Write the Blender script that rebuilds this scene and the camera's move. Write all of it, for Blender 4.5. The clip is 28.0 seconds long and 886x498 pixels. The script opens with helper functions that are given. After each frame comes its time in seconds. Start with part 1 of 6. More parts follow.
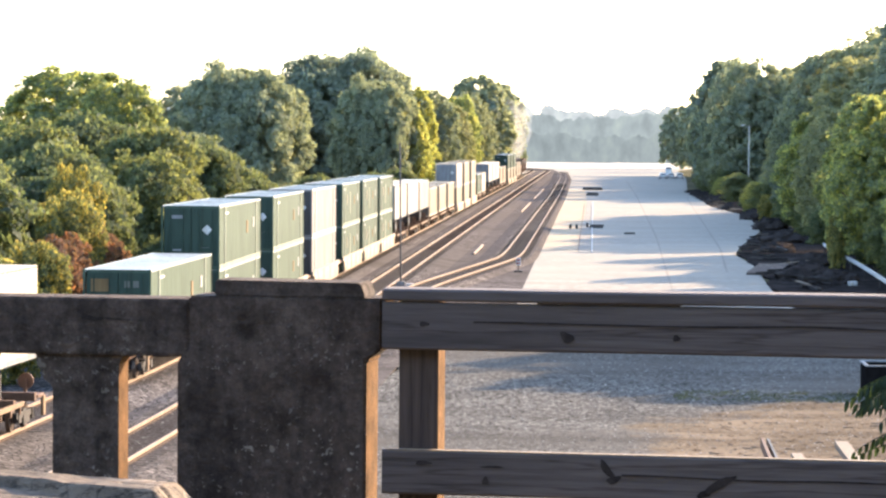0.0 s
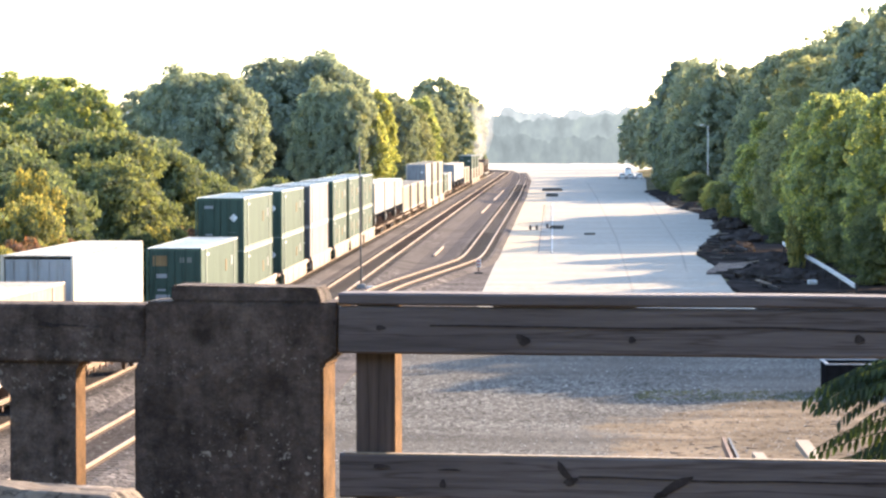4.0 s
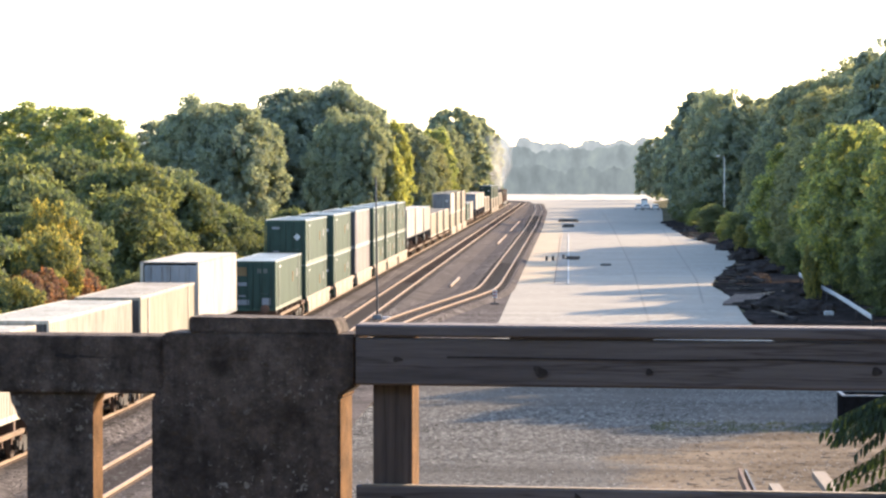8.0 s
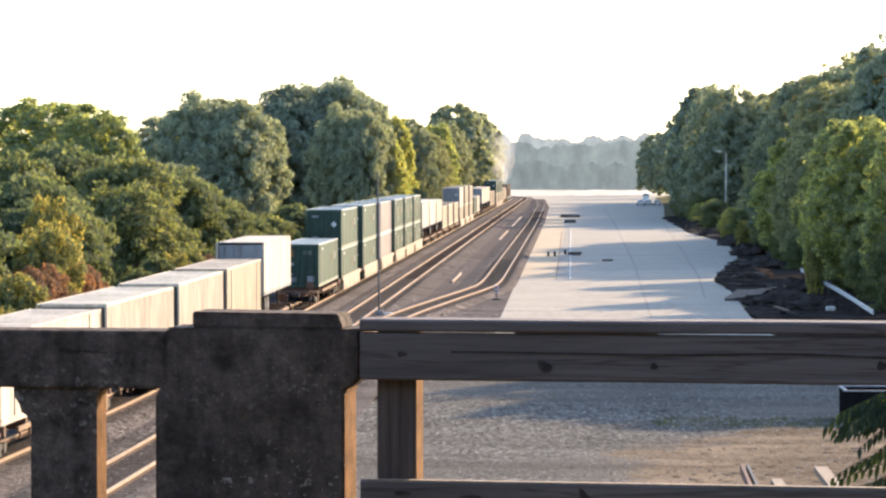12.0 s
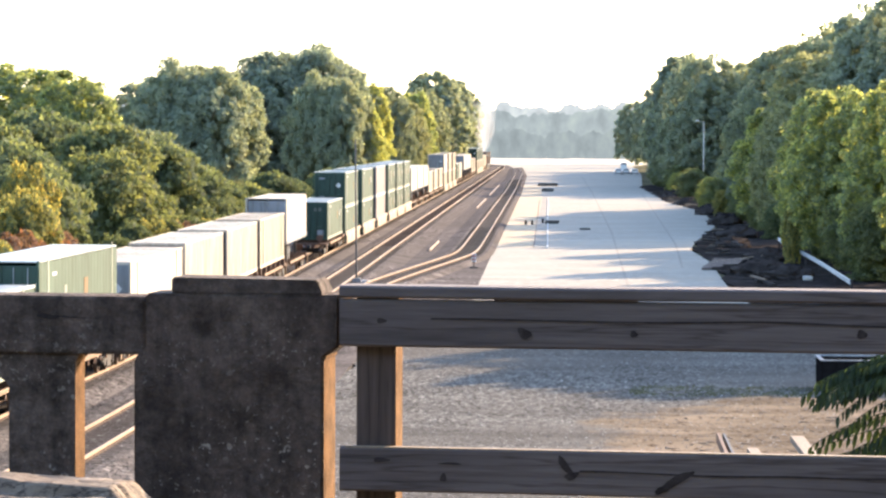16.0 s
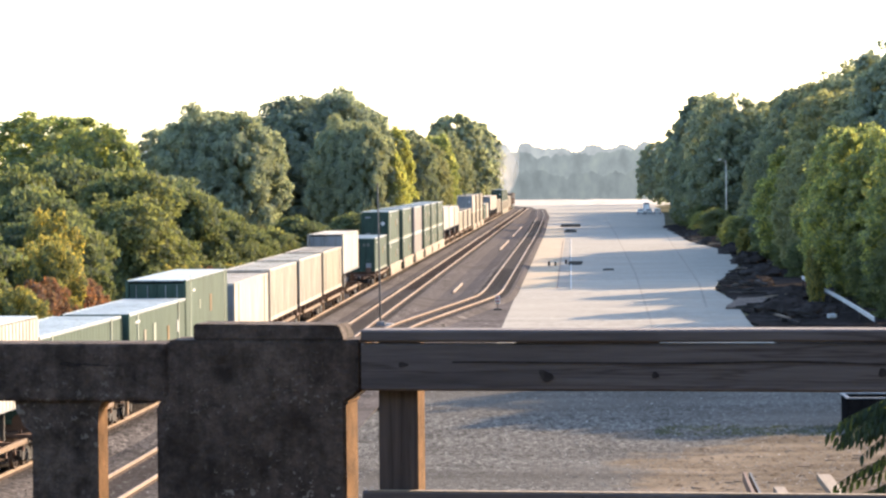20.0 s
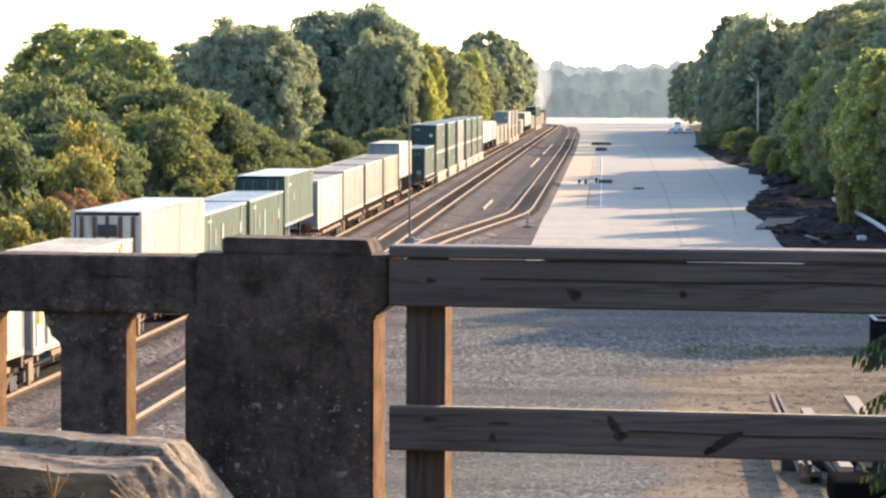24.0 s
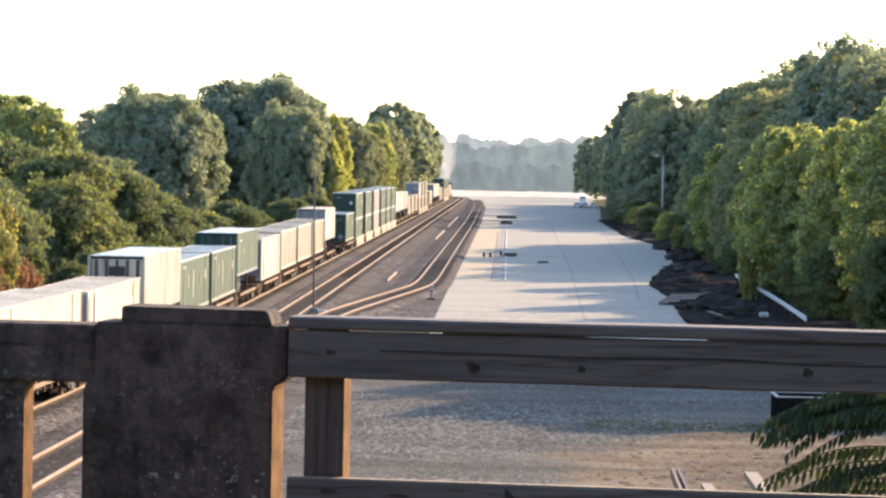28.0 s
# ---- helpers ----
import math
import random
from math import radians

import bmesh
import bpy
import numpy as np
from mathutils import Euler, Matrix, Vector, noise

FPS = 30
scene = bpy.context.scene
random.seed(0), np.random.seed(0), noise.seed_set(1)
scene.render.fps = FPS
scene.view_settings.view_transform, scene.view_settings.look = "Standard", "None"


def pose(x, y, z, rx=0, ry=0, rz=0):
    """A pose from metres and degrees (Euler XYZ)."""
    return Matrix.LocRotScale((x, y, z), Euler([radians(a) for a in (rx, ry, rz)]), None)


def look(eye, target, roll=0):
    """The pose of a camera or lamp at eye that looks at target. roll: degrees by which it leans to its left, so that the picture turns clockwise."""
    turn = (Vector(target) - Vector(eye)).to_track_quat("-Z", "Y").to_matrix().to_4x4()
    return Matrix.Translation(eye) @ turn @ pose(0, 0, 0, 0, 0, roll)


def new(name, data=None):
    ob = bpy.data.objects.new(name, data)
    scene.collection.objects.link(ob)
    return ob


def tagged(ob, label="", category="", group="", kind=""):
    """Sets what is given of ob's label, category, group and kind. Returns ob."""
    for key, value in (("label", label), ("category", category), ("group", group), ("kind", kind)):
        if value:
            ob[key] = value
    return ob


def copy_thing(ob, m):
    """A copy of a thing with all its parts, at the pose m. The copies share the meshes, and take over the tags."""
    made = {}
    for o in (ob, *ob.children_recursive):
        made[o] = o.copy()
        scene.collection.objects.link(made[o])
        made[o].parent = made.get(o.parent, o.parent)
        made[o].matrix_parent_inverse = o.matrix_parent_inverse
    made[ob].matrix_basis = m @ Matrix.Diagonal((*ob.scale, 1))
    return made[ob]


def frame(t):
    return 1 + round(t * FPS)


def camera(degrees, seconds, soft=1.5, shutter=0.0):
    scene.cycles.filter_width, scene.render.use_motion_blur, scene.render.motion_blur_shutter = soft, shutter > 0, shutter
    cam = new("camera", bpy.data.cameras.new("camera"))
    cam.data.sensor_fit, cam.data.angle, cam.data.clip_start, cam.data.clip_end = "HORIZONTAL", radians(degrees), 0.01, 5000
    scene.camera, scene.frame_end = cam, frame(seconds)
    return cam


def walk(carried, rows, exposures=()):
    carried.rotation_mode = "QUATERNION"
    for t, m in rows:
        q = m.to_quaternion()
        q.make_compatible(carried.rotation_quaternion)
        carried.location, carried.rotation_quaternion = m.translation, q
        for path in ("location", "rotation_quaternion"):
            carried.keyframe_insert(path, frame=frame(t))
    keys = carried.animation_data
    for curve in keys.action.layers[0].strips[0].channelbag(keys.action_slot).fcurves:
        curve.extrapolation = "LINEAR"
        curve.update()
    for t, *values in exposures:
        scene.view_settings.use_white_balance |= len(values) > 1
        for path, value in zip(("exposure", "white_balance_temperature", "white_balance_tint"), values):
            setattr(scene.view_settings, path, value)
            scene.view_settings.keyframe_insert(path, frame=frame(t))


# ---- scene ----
# The camera: hand-held on the bridge, zoomed in, nearly on one spot.
# Rows: seconds, eye x, y, z, heading, tilt and lean in degrees.
PATH = [
    (0, -0.001, -0.007, 9.348, -2.972, -2.191, 0.412),
    (0.5, 0.003, -0.006, 9.350, -2.847, -2.223, 0.028),
    (1, 0.007, -0.019, 9.351, -2.665, -2.502, -0.333),
    (1.5, 0.009, -0.021, 9.352, -2.447, -2.878, -0.203),
    (2, 0.009, -0.023, 9.353, -2.525, -3.301, -0.635),
    (2.5, 0.012, -0.019, 9.352, -2.707, -2.724, -0.361),
    (3, 0.011, -0.012, 9.353, -2.424, -2.336, -0.109),
    (3.5, 0.015, -0.027, 9.354, -2.162, -2.147, -0.035),
    (5.5, 0.010, -0.022, 9.353, -2.455, -2.333, -0.031),
    (6, 0.010, -0.016, 9.353, -2.592, -2.469, -0.072),
    (6.5, 0.011, -0.031, 9.355, -2.730, -2.410, -0.211),
    (7, 0.013, -0.042, 9.357, -2.633, -2.168, -0.131),
    (7.5, 0.010, -0.023, 9.355, -2.555, -1.845, -0.043),
    (8, 0.011, -0.029, 9.357, -2.505, -1.540, 0.009),
    (8.5, 0.011, -0.031, 9.357, -2.465, -1.317, -0.251),
    (9, 0.011, -0.037, 9.357, -2.254, -1.384, -0.110),
    (9.5, 0.013, -0.029, 9.358, -2.100, -1.330, -0.213),
    (10, 0.010, -0.030, 9.358, -2.009, -1.292, -0.037),
    (10.5, 0.007, -0.022, 9.356, -2.179, -1.304, 0.126),
    (11, 0.008, -0.020, 9.355, -1.516, -1.279, 0.039),
    (11.5, 0.004, -0.025, 9.355, -2.259, -1.563, 0.149),
    (12, 0.003, -0.016, 9.353, -2.538, -1.625, -0.043),
    (12.5, 0.002, -0.027, 9.350, -2.179, -2.493, -0.041),
    (13, 0.001, -0.023, 9.350, -2.276, -2.262, -0.024),
    (13.5, -0.001, -0.029, 9.350, -2.046, -2.074, 0.011),
    (15.5, -0.004, -0.009, 9.349, -2.047, -2.285, 0.287),
    (16, -0.006, 0.004, 9.348, -2.088, -2.259, 0.227),
    (16.5, -0.002, 0.004, 9.350, -2.099, -2.021, 0.129),
    (17, -0.000, 0.004, 9.350, -2.156, -2.058, 0.024),
    (17.5, 0.000, -0.007, 9.351, -2.086, -1.800, 0.037),
    (18, 0.000, -0.007, 9.353, -2.218, -1.714, 0.083),
    (18.5, 0.001, -0.011, 9.351, -2.206, -1.662, 0.019),
    (19, 0.002, 0.002, 9.352, -2.307, -1.690, -0.053),
    (19.5, 0.003, -0.008, 9.352, -2.234, -1.829, -0.061),
    (20, 0.004, -0.010, 9.352, -2.552, -1.416, -0.506),
    (20.5, 0.006, -0.009, 9.354, -2.388, -1.112, -0.370),
    (22.5, 0.008, 0.017, 9.359, -2.993, -1.051, 0.270),
    (23, 0.009, -0.008, 9.360, -3.011, -1.665, 0.231),
    (23.5, 0.010, -0.015, 9.358, -3.163, -1.971, 0.216),
    (24, 0.007, -0.017, 9.352, -3.149, -3.074, 0.233),
    (24.5, 0.004, -0.004, 9.348, -3.326, -3.789, 0.347),
    (25, 0.003, -0.019, 9.345, -3.432, -4.170, 0.296),
    (25.5, 0.003, -0.018, 9.347, -3.245, -3.881, 0.470),
    (26, 0.003, -0.007, 9.347, -3.409, -3.976, 0.299),
    (26.3, 0.004, -0.015, 9.347, -3.427, -3.820, 0.276),
    (26.5, 0.004, -0.021, 9.347, -3.439, -3.292, 0.261),
    (27, 0.008, -0.003, 9.348, -2.824, -2.222, 0.463),
    (27.5, 0.010, 0.009, 9.353, -2.148, -1.425, 0.127),
    (28, 0.020, -0.032, 9.355, -1.264, -1.627, 1.097),
]

def aim(x, y, z, yaw, tilt, lean):
    a, b = radians(yaw), radians(tilt)
    way = Vector((math.sin(a) * math.cos(b), math.cos(a) * math.cos(b), math.sin(b)))
    return look((x, y, z), Vector((x, y, z)) + way * 10, lean)


CLIP = 28.0
cam = camera(17.48, CLIP, soft=2.4)
STOPS = [(0, 0.5), (2, 0.65), (3.5, 0.65), (6, 0.58), (7, 0.58), (8, 0.2), (9, -0.05), (10, -0.05), (11, -0.1), (12.2, 0.2), (13, 0.6), (16, 0.53), (18, 0.33), (19, 0.12), (20, 0.13), (23, 0.08), (24, 0.15), (24.5, 0.6), (25, 1.05), (26.2, 1.1), (27, 1.3), (27.5, 0.7), (28, 0.05)]
EXPOSURES = [(t, 1.7 + s, 6080, 12) for t, s in STOPS]
walk(cam, [(r[0], aim(*r[1:])) for r in PATH], EXPOSURES)

# ---- light: a low sun ahead and to the right, and a hazy bright sky ----
SUN_AZ, SUN_EL = 41.0, 21.8  # degrees from straight ahead towards the right; height
world = bpy.data.worlds.new("sky")
scene.world = world
world.use_nodes = True
wn, wl = world.node_tree.nodes, world.node_tree.links
wn.clear()
sky = wn.new("ShaderNodeTexSky")
sky.sky_type, sky.sun_disc = "NISHITA", False
sky.sun_elevation, sky.sun_rotation = radians(SUN_EL), radians(SUN_AZ)
sky.air_density, sky.dust_density, sky.ozone_density = 1.0, 1.2, 1.0
back = wn.new("ShaderNodeBackground")
back.inputs["Strength"].default_value = 0.15
sky_out = wn.new("ShaderNodeOutputWorld")
wl.new(sky.outputs[0], back.inputs[0])
wl.new(back.outputs[0], sky_out.inputs[0])
sun_data = bpy.data.lights.new("sun", "SUN")
sun_data.energy, sun_data.angle, sun_data.color = 3.9, radians(0.8), (1.0, 0.72, 0.44)
sun = new("sun", sun_data)
sun_way = Vector((math.sin(radians(SUN_AZ)) * math.cos(radians(SUN_EL)), math.cos(radians(SUN_AZ)) * math.cos(radians(SUN_EL)),
                  math.sin(radians(SUN_EL))))
sun.matrix_world = look(sun_way * 900, (0, 0, 0))


# ---- materials ----
def shader(name, rough=0.8, metal=0.0):
    m = bpy.data.materials.new(name)
    m.use_nodes = True
    nt = m.node_tree
    b = nt.nodes["Principled BSDF"]
    b.inputs["Roughness"].default_value, b.inputs["Metallic"].default_value = rough, metal
    return m, nt, b


def noise_node(nt, scale, detail=4.0, space="Object", stretch=None, rough=0.6):
    co = nt.nodes.new("ShaderNodeTexCoord")
    out = co.outputs[space]
    if stretch:
        mp = nt.nodes.new("ShaderNodeMapping")
        mp.inputs["Scale"].default_value = stretch
        nt.links.new(out, mp.inputs[0])
        out = mp.outputs[0]
    n = nt.nodes.new("ShaderNodeTexNoise")
    n.inputs["Scale"].default_value, n.inputs["Detail"].default_value, n.inputs["Roughness"].default_value = scale, detail, rough
    nt.links.new(out, n.inputs["Vector"])
    return n.outputs[0]


def ramp(nt, fac, stops):
    r = nt.nodes.new("ShaderNodeValToRGB")
    while len(r.color_ramp.elements) < len(stops):
        r.color_ramp.elements.new(0.5)
    for e, (p, c) in zip(r.color_ramp.elements, stops):
        e.position, e.color = p, (*c, 1) if len(c) == 3 else c
    nt.links.new(fac, r.inputs[0])
    return r.outputs[0]


def mix(nt, fac, a, b, mode="MIX"):
    n = nt.nodes.new("ShaderNodeMix")
    n.data_type, n.blend_type = "RGBA", mode
    for sock, v in ((n.inputs[0], fac), (n.inputs[6], a), (n.inputs[7], b)):
        if isinstance(v, (int, float)):
            sock.default_value = v
        elif isinstance(v, tuple):
            sock.default_value = (*v, 1) if len(v) == 3 else v
        else:
            nt.links.new(v, sock)
    return n.outputs[2]


def bump(nt, b, height, strength=0.4, distance=0.02):
    n = nt.nodes.new("ShaderNodeBump")
    n.inputs["Strength"].default_value, n.inputs["Distance"].default_value = strength, distance
    nt.links.new(height, n.inputs["Height"])
    nt.links.new(n.outputs[0], b.inputs["Normal"])


def plain(name, color, rough=0.7, metal=0.0, scale=4.0, vary=0.25, grain=60.0, relief=0.15, streak=None, random_tint=0.0):
    """A surface of one colour with broad blotches and fine grain."""
    m, nt, b = shader(name, rough, metal)
    if rough >= 0.85:
        b.inputs["Specular IOR Level"].default_value = 0.1
    dark = tuple(c * (1 - vary) for c in color)
    light = tuple(min(1.0, c * (1 + vary * 0.7)) for c in color)
    broad = ramp(nt, noise_node(nt, scale, 5, stretch=streak), [(0.3, dark), (0.7, light)])
    fine = noise_node(nt, grain, 3)
    shade = ramp(nt, fine, [(0.3, (0.82, 0.82, 0.82)), (0.7, (1.0, 1.0, 1.0))])
    col = mix(nt, 1.0, broad, shade, "MULTIPLY")
    if random_tint:
        info = nt.nodes.new("ShaderNodeObjectInfo")
        tint = ramp(nt, info.outputs["Random"], [(0.0, (1 - random_tint,) * 3), (1.0, (1.0, 1.0, 1.0))])
        col = mix(nt, 1.0, col, tint, "MULTIPLY")
    nt.links.new(col, b.inputs["Base Color"])
    if relief:
        bump(nt, b, fine, relief, 0.01)
    return m


def concrete_old():
    m, nt, b = shader("weathered_concrete", 0.9)
    b.inputs["Specular IOR Level"].default_value = 0.2
    base = ramp(nt, noise_node(nt, 2.2, 6), [(0.3, (0.072, 0.054, 0.046)), (0.55, (0.117, 0.088, 0.074)), (0.75, (0.18, 0.139, 0.115))])
    mottle = ramp(nt, noise_node(nt, 22.0, 9, rough=0.8), [(0.36, (0.5, 0.5, 0.5)), (0.5, (0.95, 0.95, 0.95)), (0.66, (1.5, 1.45, 1.4))])
    base = mix(nt, 1.0, base, mottle, "MULTIPLY")
    # pale lichen: small spots and some larger flakes, thick in places
    spots = ramp(nt, noise_node(nt, 60.0, 3, rough=0.6), [(0.61, (0, 0, 0)), (0.64, (1, 1, 1))])
    flakes = ramp(nt, noise_node(nt, 24.0, 2, rough=0.5), [(0.67, (0, 0, 0)), (0.71, (1, 1, 1))])
    blotch = ramp(nt, noise_node(nt, 4.0, 4), [(0.42, (0.05, 0.05, 0.05)), (0.62, (1, 1, 1))])
    lichen = mix(nt, 1.0, mix(nt, 1.0, spots, flakes, "LIGHTEN"), blotch, "MULTIPLY")
    # it thrives low down, where the concrete stays damp
    co, xyz, low = nt.nodes.new("ShaderNodeTexCoord"), nt.nodes.new("ShaderNodeSeparateXYZ"), nt.nodes.new("ShaderNodeMapRange")
    nt.links.new(co.outputs["Object"], xyz.inputs[0])
    nt.links.new(xyz.outputs[2], low.inputs[0])
    low.inputs[1].default_value, low.inputs[2].default_value, low.inputs[3].default_value, low.inputs[4].default_value = 8.5, 8.75, 1.0, 0.3
    lichen = mix(nt, 1.0, lichen, low.outputs[0], "MULTIPLY")
    col = mix(nt, lichen, base, (0.42, 0.37, 0.315))
    dirt = ramp(nt, noise_node(nt, 9.0, 5), [(0.5, (1, 1, 1)), (0.72, (0.45, 0.43, 0.4))])
    runs = ramp(nt, noise_node(nt, 6.0, 5, stretch=(1.6, 1.6, 0.16), rough=0.6), [(0.38, (0.7, 0.7, 0.7)), (0.52, (1, 1, 1))])
    col = mix(nt, 1.0, mix(nt, 1.0, col, dirt, "MULTIPLY"), runs, "MULTIPLY")
    nt.links.new(col, b.inputs["Base Color"])
    bump(nt, b, noise_node(nt, 30.0, 8, rough=0.7), 1.0, 0.02)
    return m


def wood_grey(name, stretch, stain=(1.0, 1.0, 1.0)):
    m, nt, b = shader(name, 0.85)
    grain = noise_node(nt, 5.0, 8, stretch=stretch, rough=0.7)
    base = ramp(nt, grain, [(0.3, (0.08, 0.066, 0.065)), (0.48, (0.128, 0.107, 0.105)), (0.7, (0.168, 0.143, 0.141))])
    dark = ramp(nt, noise_node(nt, 1.1, 4, stretch=tuple(v ** 0.6 for v in stretch)), [(0.42, (1, 1, 1)), (0.7, (0.55, 0.52, 0.52))])
    split = ramp(nt, noise_node(nt, 2.4, 4, stretch=tuple(v * 0.5 for v in stretch)), [(0.475, (1, 1, 1)), (0.5, (0.55, 0.5, 0.48)), (0.525, (1, 1, 1))])
    info = nt.nodes.new("ShaderNodeObjectInfo")
    tint = ramp(nt, info.outputs["Random"], [(0.0, (0.85, 0.83, 0.82)), (1.0, (1.05, 1.03, 1.0))])
    col = mix(nt, 1.0, mix(nt, 1.0, mix(nt, 1.0, base, dark, "MULTIPLY"), tint, "MULTIPLY"), split, "MULTIPLY")
    col = mix(nt, 1.0, col, stain, "MULTIPLY")
    nt.links.new(col, b.inputs["Base Color"])
    bump(nt, b, grain, 0.5, 0.006)
    return m


def gravel(name, stones, dirt, patch=0.02, grain=5.0, streak=0.28, soil=None, spread=1.0):
    """Loose stone: fine speckle, broad drifts of dust."""
    m, nt, b = shader(name, 0.95)
    b.inputs["Specular IOR Level"].default_value = 0.0
    v = nt.nodes.new("ShaderNodeTexVoronoi")
    co = nt.nodes.new("ShaderNodeTexCoord")
    nt.links.new(co.outputs["Object"], v.inputs["Vector"])
    v.inputs["Scale"].default_value = grain
    tone = nt.nodes.new("ShaderNodeSeparateColor")
    nt.links.new(v.outputs["Color"], tone.inputs[0])
    lo, hi = tuple(c * (1 - 0.6 * spread) for c in stones), tuple(min(1, c * (1 + 1.3 * spread)) for c in stones)
    speck = ramp(nt, tone.outputs[0], [(0.0, lo), (0.45, stones), (0.8, tuple(c * (1 + 0.3 * spread) for c in stones)), (1.0, hi)])
    drift = ramp(nt, noise_node(nt, patch, 6), [(0.4, (0, 0, 0)), (0.65, (1, 1, 1))])
    streaks = ramp(nt, noise_node(nt, 0.25, 5, stretch=(0.35, 1.0, 1.0)), [(0.35, (1 - streak,) * 3), (0.65, (1.06, 1.06, 1.06))])
    col = mix(nt, drift, speck, dirt)
    if soil:
        # bare soil shows through the stones away from the tracks
        xyz = nt.nodes.new("ShaderNodeSeparateXYZ")
        nt.links.new(co.outputs["Object"], xyz.inputs[0])
        across = nt.nodes.new("ShaderNodeMapRange")
        nt.links.new(xyz.outputs[0], across.inputs[0])
        across.inputs[1].default_value, across.inputs[2].default_value = -2.5, 9.5
        along = nt.nodes.new("ShaderNodeMapRange")
        nt.links.new(xyz.outputs[1], along.inputs[0])
        along.inputs[1].default_value, along.inputs[2].default_value = 116.0, 98.0
        both = nt.nodes.new("ShaderNodeMath")
        both.operation = "MULTIPLY"
        nt.links.new(across.outputs[0], both.inputs[0])
        nt.links.new(along.outputs[0], both.inputs[1])
        rough = nt.nodes.new("ShaderNodeMath")
        rough.operation = "ADD"
        nt.links.new(both.outputs[0], rough.inputs[0])
        nt.links.new(noise_node(nt, 0.22, 7, rough=0.7), rough.inputs[1])
        bare = ramp(nt, rough.outputs[0], [(0.86, (0, 0, 0)), (0.97, (1, 1, 1))])
        tone2 = ramp(nt, noise_node(nt, 2.2, 8, rough=0.75), [(0.34, tuple(c * 0.4 for c in soil)), (0.46, soil), (0.7, tuple(c * 1.3 for c in soil))])
        sand = ramp(nt, noise_node(nt, 0.3, 6, stretch=(0.6, 1.6, 1.0), rough=0.7), [(0.44, (0, 0, 0)), (0.6, (1, 1, 1))])
        tone2 = mix(nt, sand, tone2, tuple(c * 1.5 for c in soil))
        leaf_litter = ramp(nt, noise_node(nt, 2.4, 5, stretch=(1.3, 0.55, 1.0), rough=0.7), [(0.56, (1, 1, 1)), (0.63, (0.38, 0.34, 0.31))])
        tone2 = mix(nt, 1.0, tone2, leaf_litter, "MULTIPLY")
        col = mix(nt, bare, col, tone2)
    col = mix(nt, 1.0, col, streaks, "MULTIPLY")
    nt.links.new(col, b.inputs["Base Color"])
    bump(nt, b, v.outputs["Distance"], 0.35, 0.02)
    return m


def leaf_mat(name, lo, mid, hi, glow=0.45):
    """Leaves: matt, lit through from behind, each of its own tone."""
    m = bpy.data.materials.new(name)
    m.use_nodes = True
    nt = m.node_tree
    nt.nodes.clear()
    geo = nt.nodes.new("ShaderNodeNewGeometry")
    col = ramp(nt, geo.outputs["Random Per Island"], [(0.0, lo), (0.55, mid), (1.0, hi)])
    info = nt.nodes.new("ShaderNodeObjectInfo")
    tint = ramp(nt, info.outputs["Random"], [(0.0, (0.78, 0.82, 0.85)), (0.5, (1.0, 1.0, 0.95)), (1.0, (1.12, 1.05, 0.85))])
    blot = ramp(nt, noise_node(nt, 0.35, 3), [(0.35, (0.8, 0.85, 0.85)), (0.65, (1.1, 1.06, 0.95))])
    col = mix(nt, 1.0, mix(nt, 1.0, col, tint, "MULTIPLY"), blot, "MULTIPLY")
    d = nt.nodes.new("ShaderNodeBsdfDiffuse")
    t = nt.nodes.new("ShaderNodeBsdfTranslucent")
    warm = mix(nt, 1.0, col, (1.2 + glow, 1.12 + glow, 0.75 + 0.32 * glow, 1.0), "MULTIPLY")
    nt.links.new(col, d.inputs[0])
    nt.links.new(warm, t.inputs[0])
    s = nt.nodes.new("ShaderNodeAddShader")
    nt.links.new(d.outputs[0], s.inputs[0])
    nt.links.new(t.outputs[0], s.inputs[1])
    g = nt.nodes.new("ShaderNodeBsdfGlossy")
    g.inputs["Roughness"].default_value = 0.65
    k = nt.nodes.new("ShaderNodeMixShader")
    k.inputs[0].default_value = 0.02
    nt.links.new(s.outputs[0], k.inputs[1])
    nt.links.new(g.outputs[0], k.inputs[2])
    o = nt.nodes.new("ShaderNodeOutputMaterial")
    nt.links.new(k.outputs[0], o.inputs[0])
    return m


CONCRETE = concrete_old()
TIMBER = wood_grey("weathered_timber", (0.5, 12.0, 12.0))
TIMBER_UPRIGHT = wood_grey("weathered_upright_timber", (12.0, 12.0, 0.5), (0.72, 0.62, 0.54))
TIMBER_SUNLIT = plain("sunlit_timber", (0.266, 0.2, 0.133), 0.8, scale=8, vary=0.3, streak=(6, 6, 0.6))
KNOT = plain("dark_knot", (0.05, 0.041, 0.039), 0.85, scale=30, vary=0.4)
BALLAST = gravel("dark_ballast", (0.113, 0.101, 0.094), (0.118, 0.105, 0.096), 0.03, 7.0, spread=1.5)
OILY = gravel("oily_ballast", (0.04, 0.034, 0.032), (0.05, 0.043, 0.04), 0.1, 9.0)
GRAVEL = gravel("grey_gravel", (0.12, 0.114, 0.102), (0.129, 0.119, 0.104), 0.05, 9.0, soil=(0.145, 0.115, 0.082), spread=1.45)
PAD = gravel("pale_crushed_stone", (0.338, 0.314, 0.268), (0.358, 0.331, 0.28), 0.03, 3.0, streak=0.1, spread=0.25)
SEAM = plain("worn_seam", (0.285, 0.264, 0.225), 0.9, scale=0.5, vary=0.2, grain=5)
SLAB = plain("pale_concrete", (0.4, 0.325, 0.225), 0.85, scale=0.4, vary=0.15, grain=4)
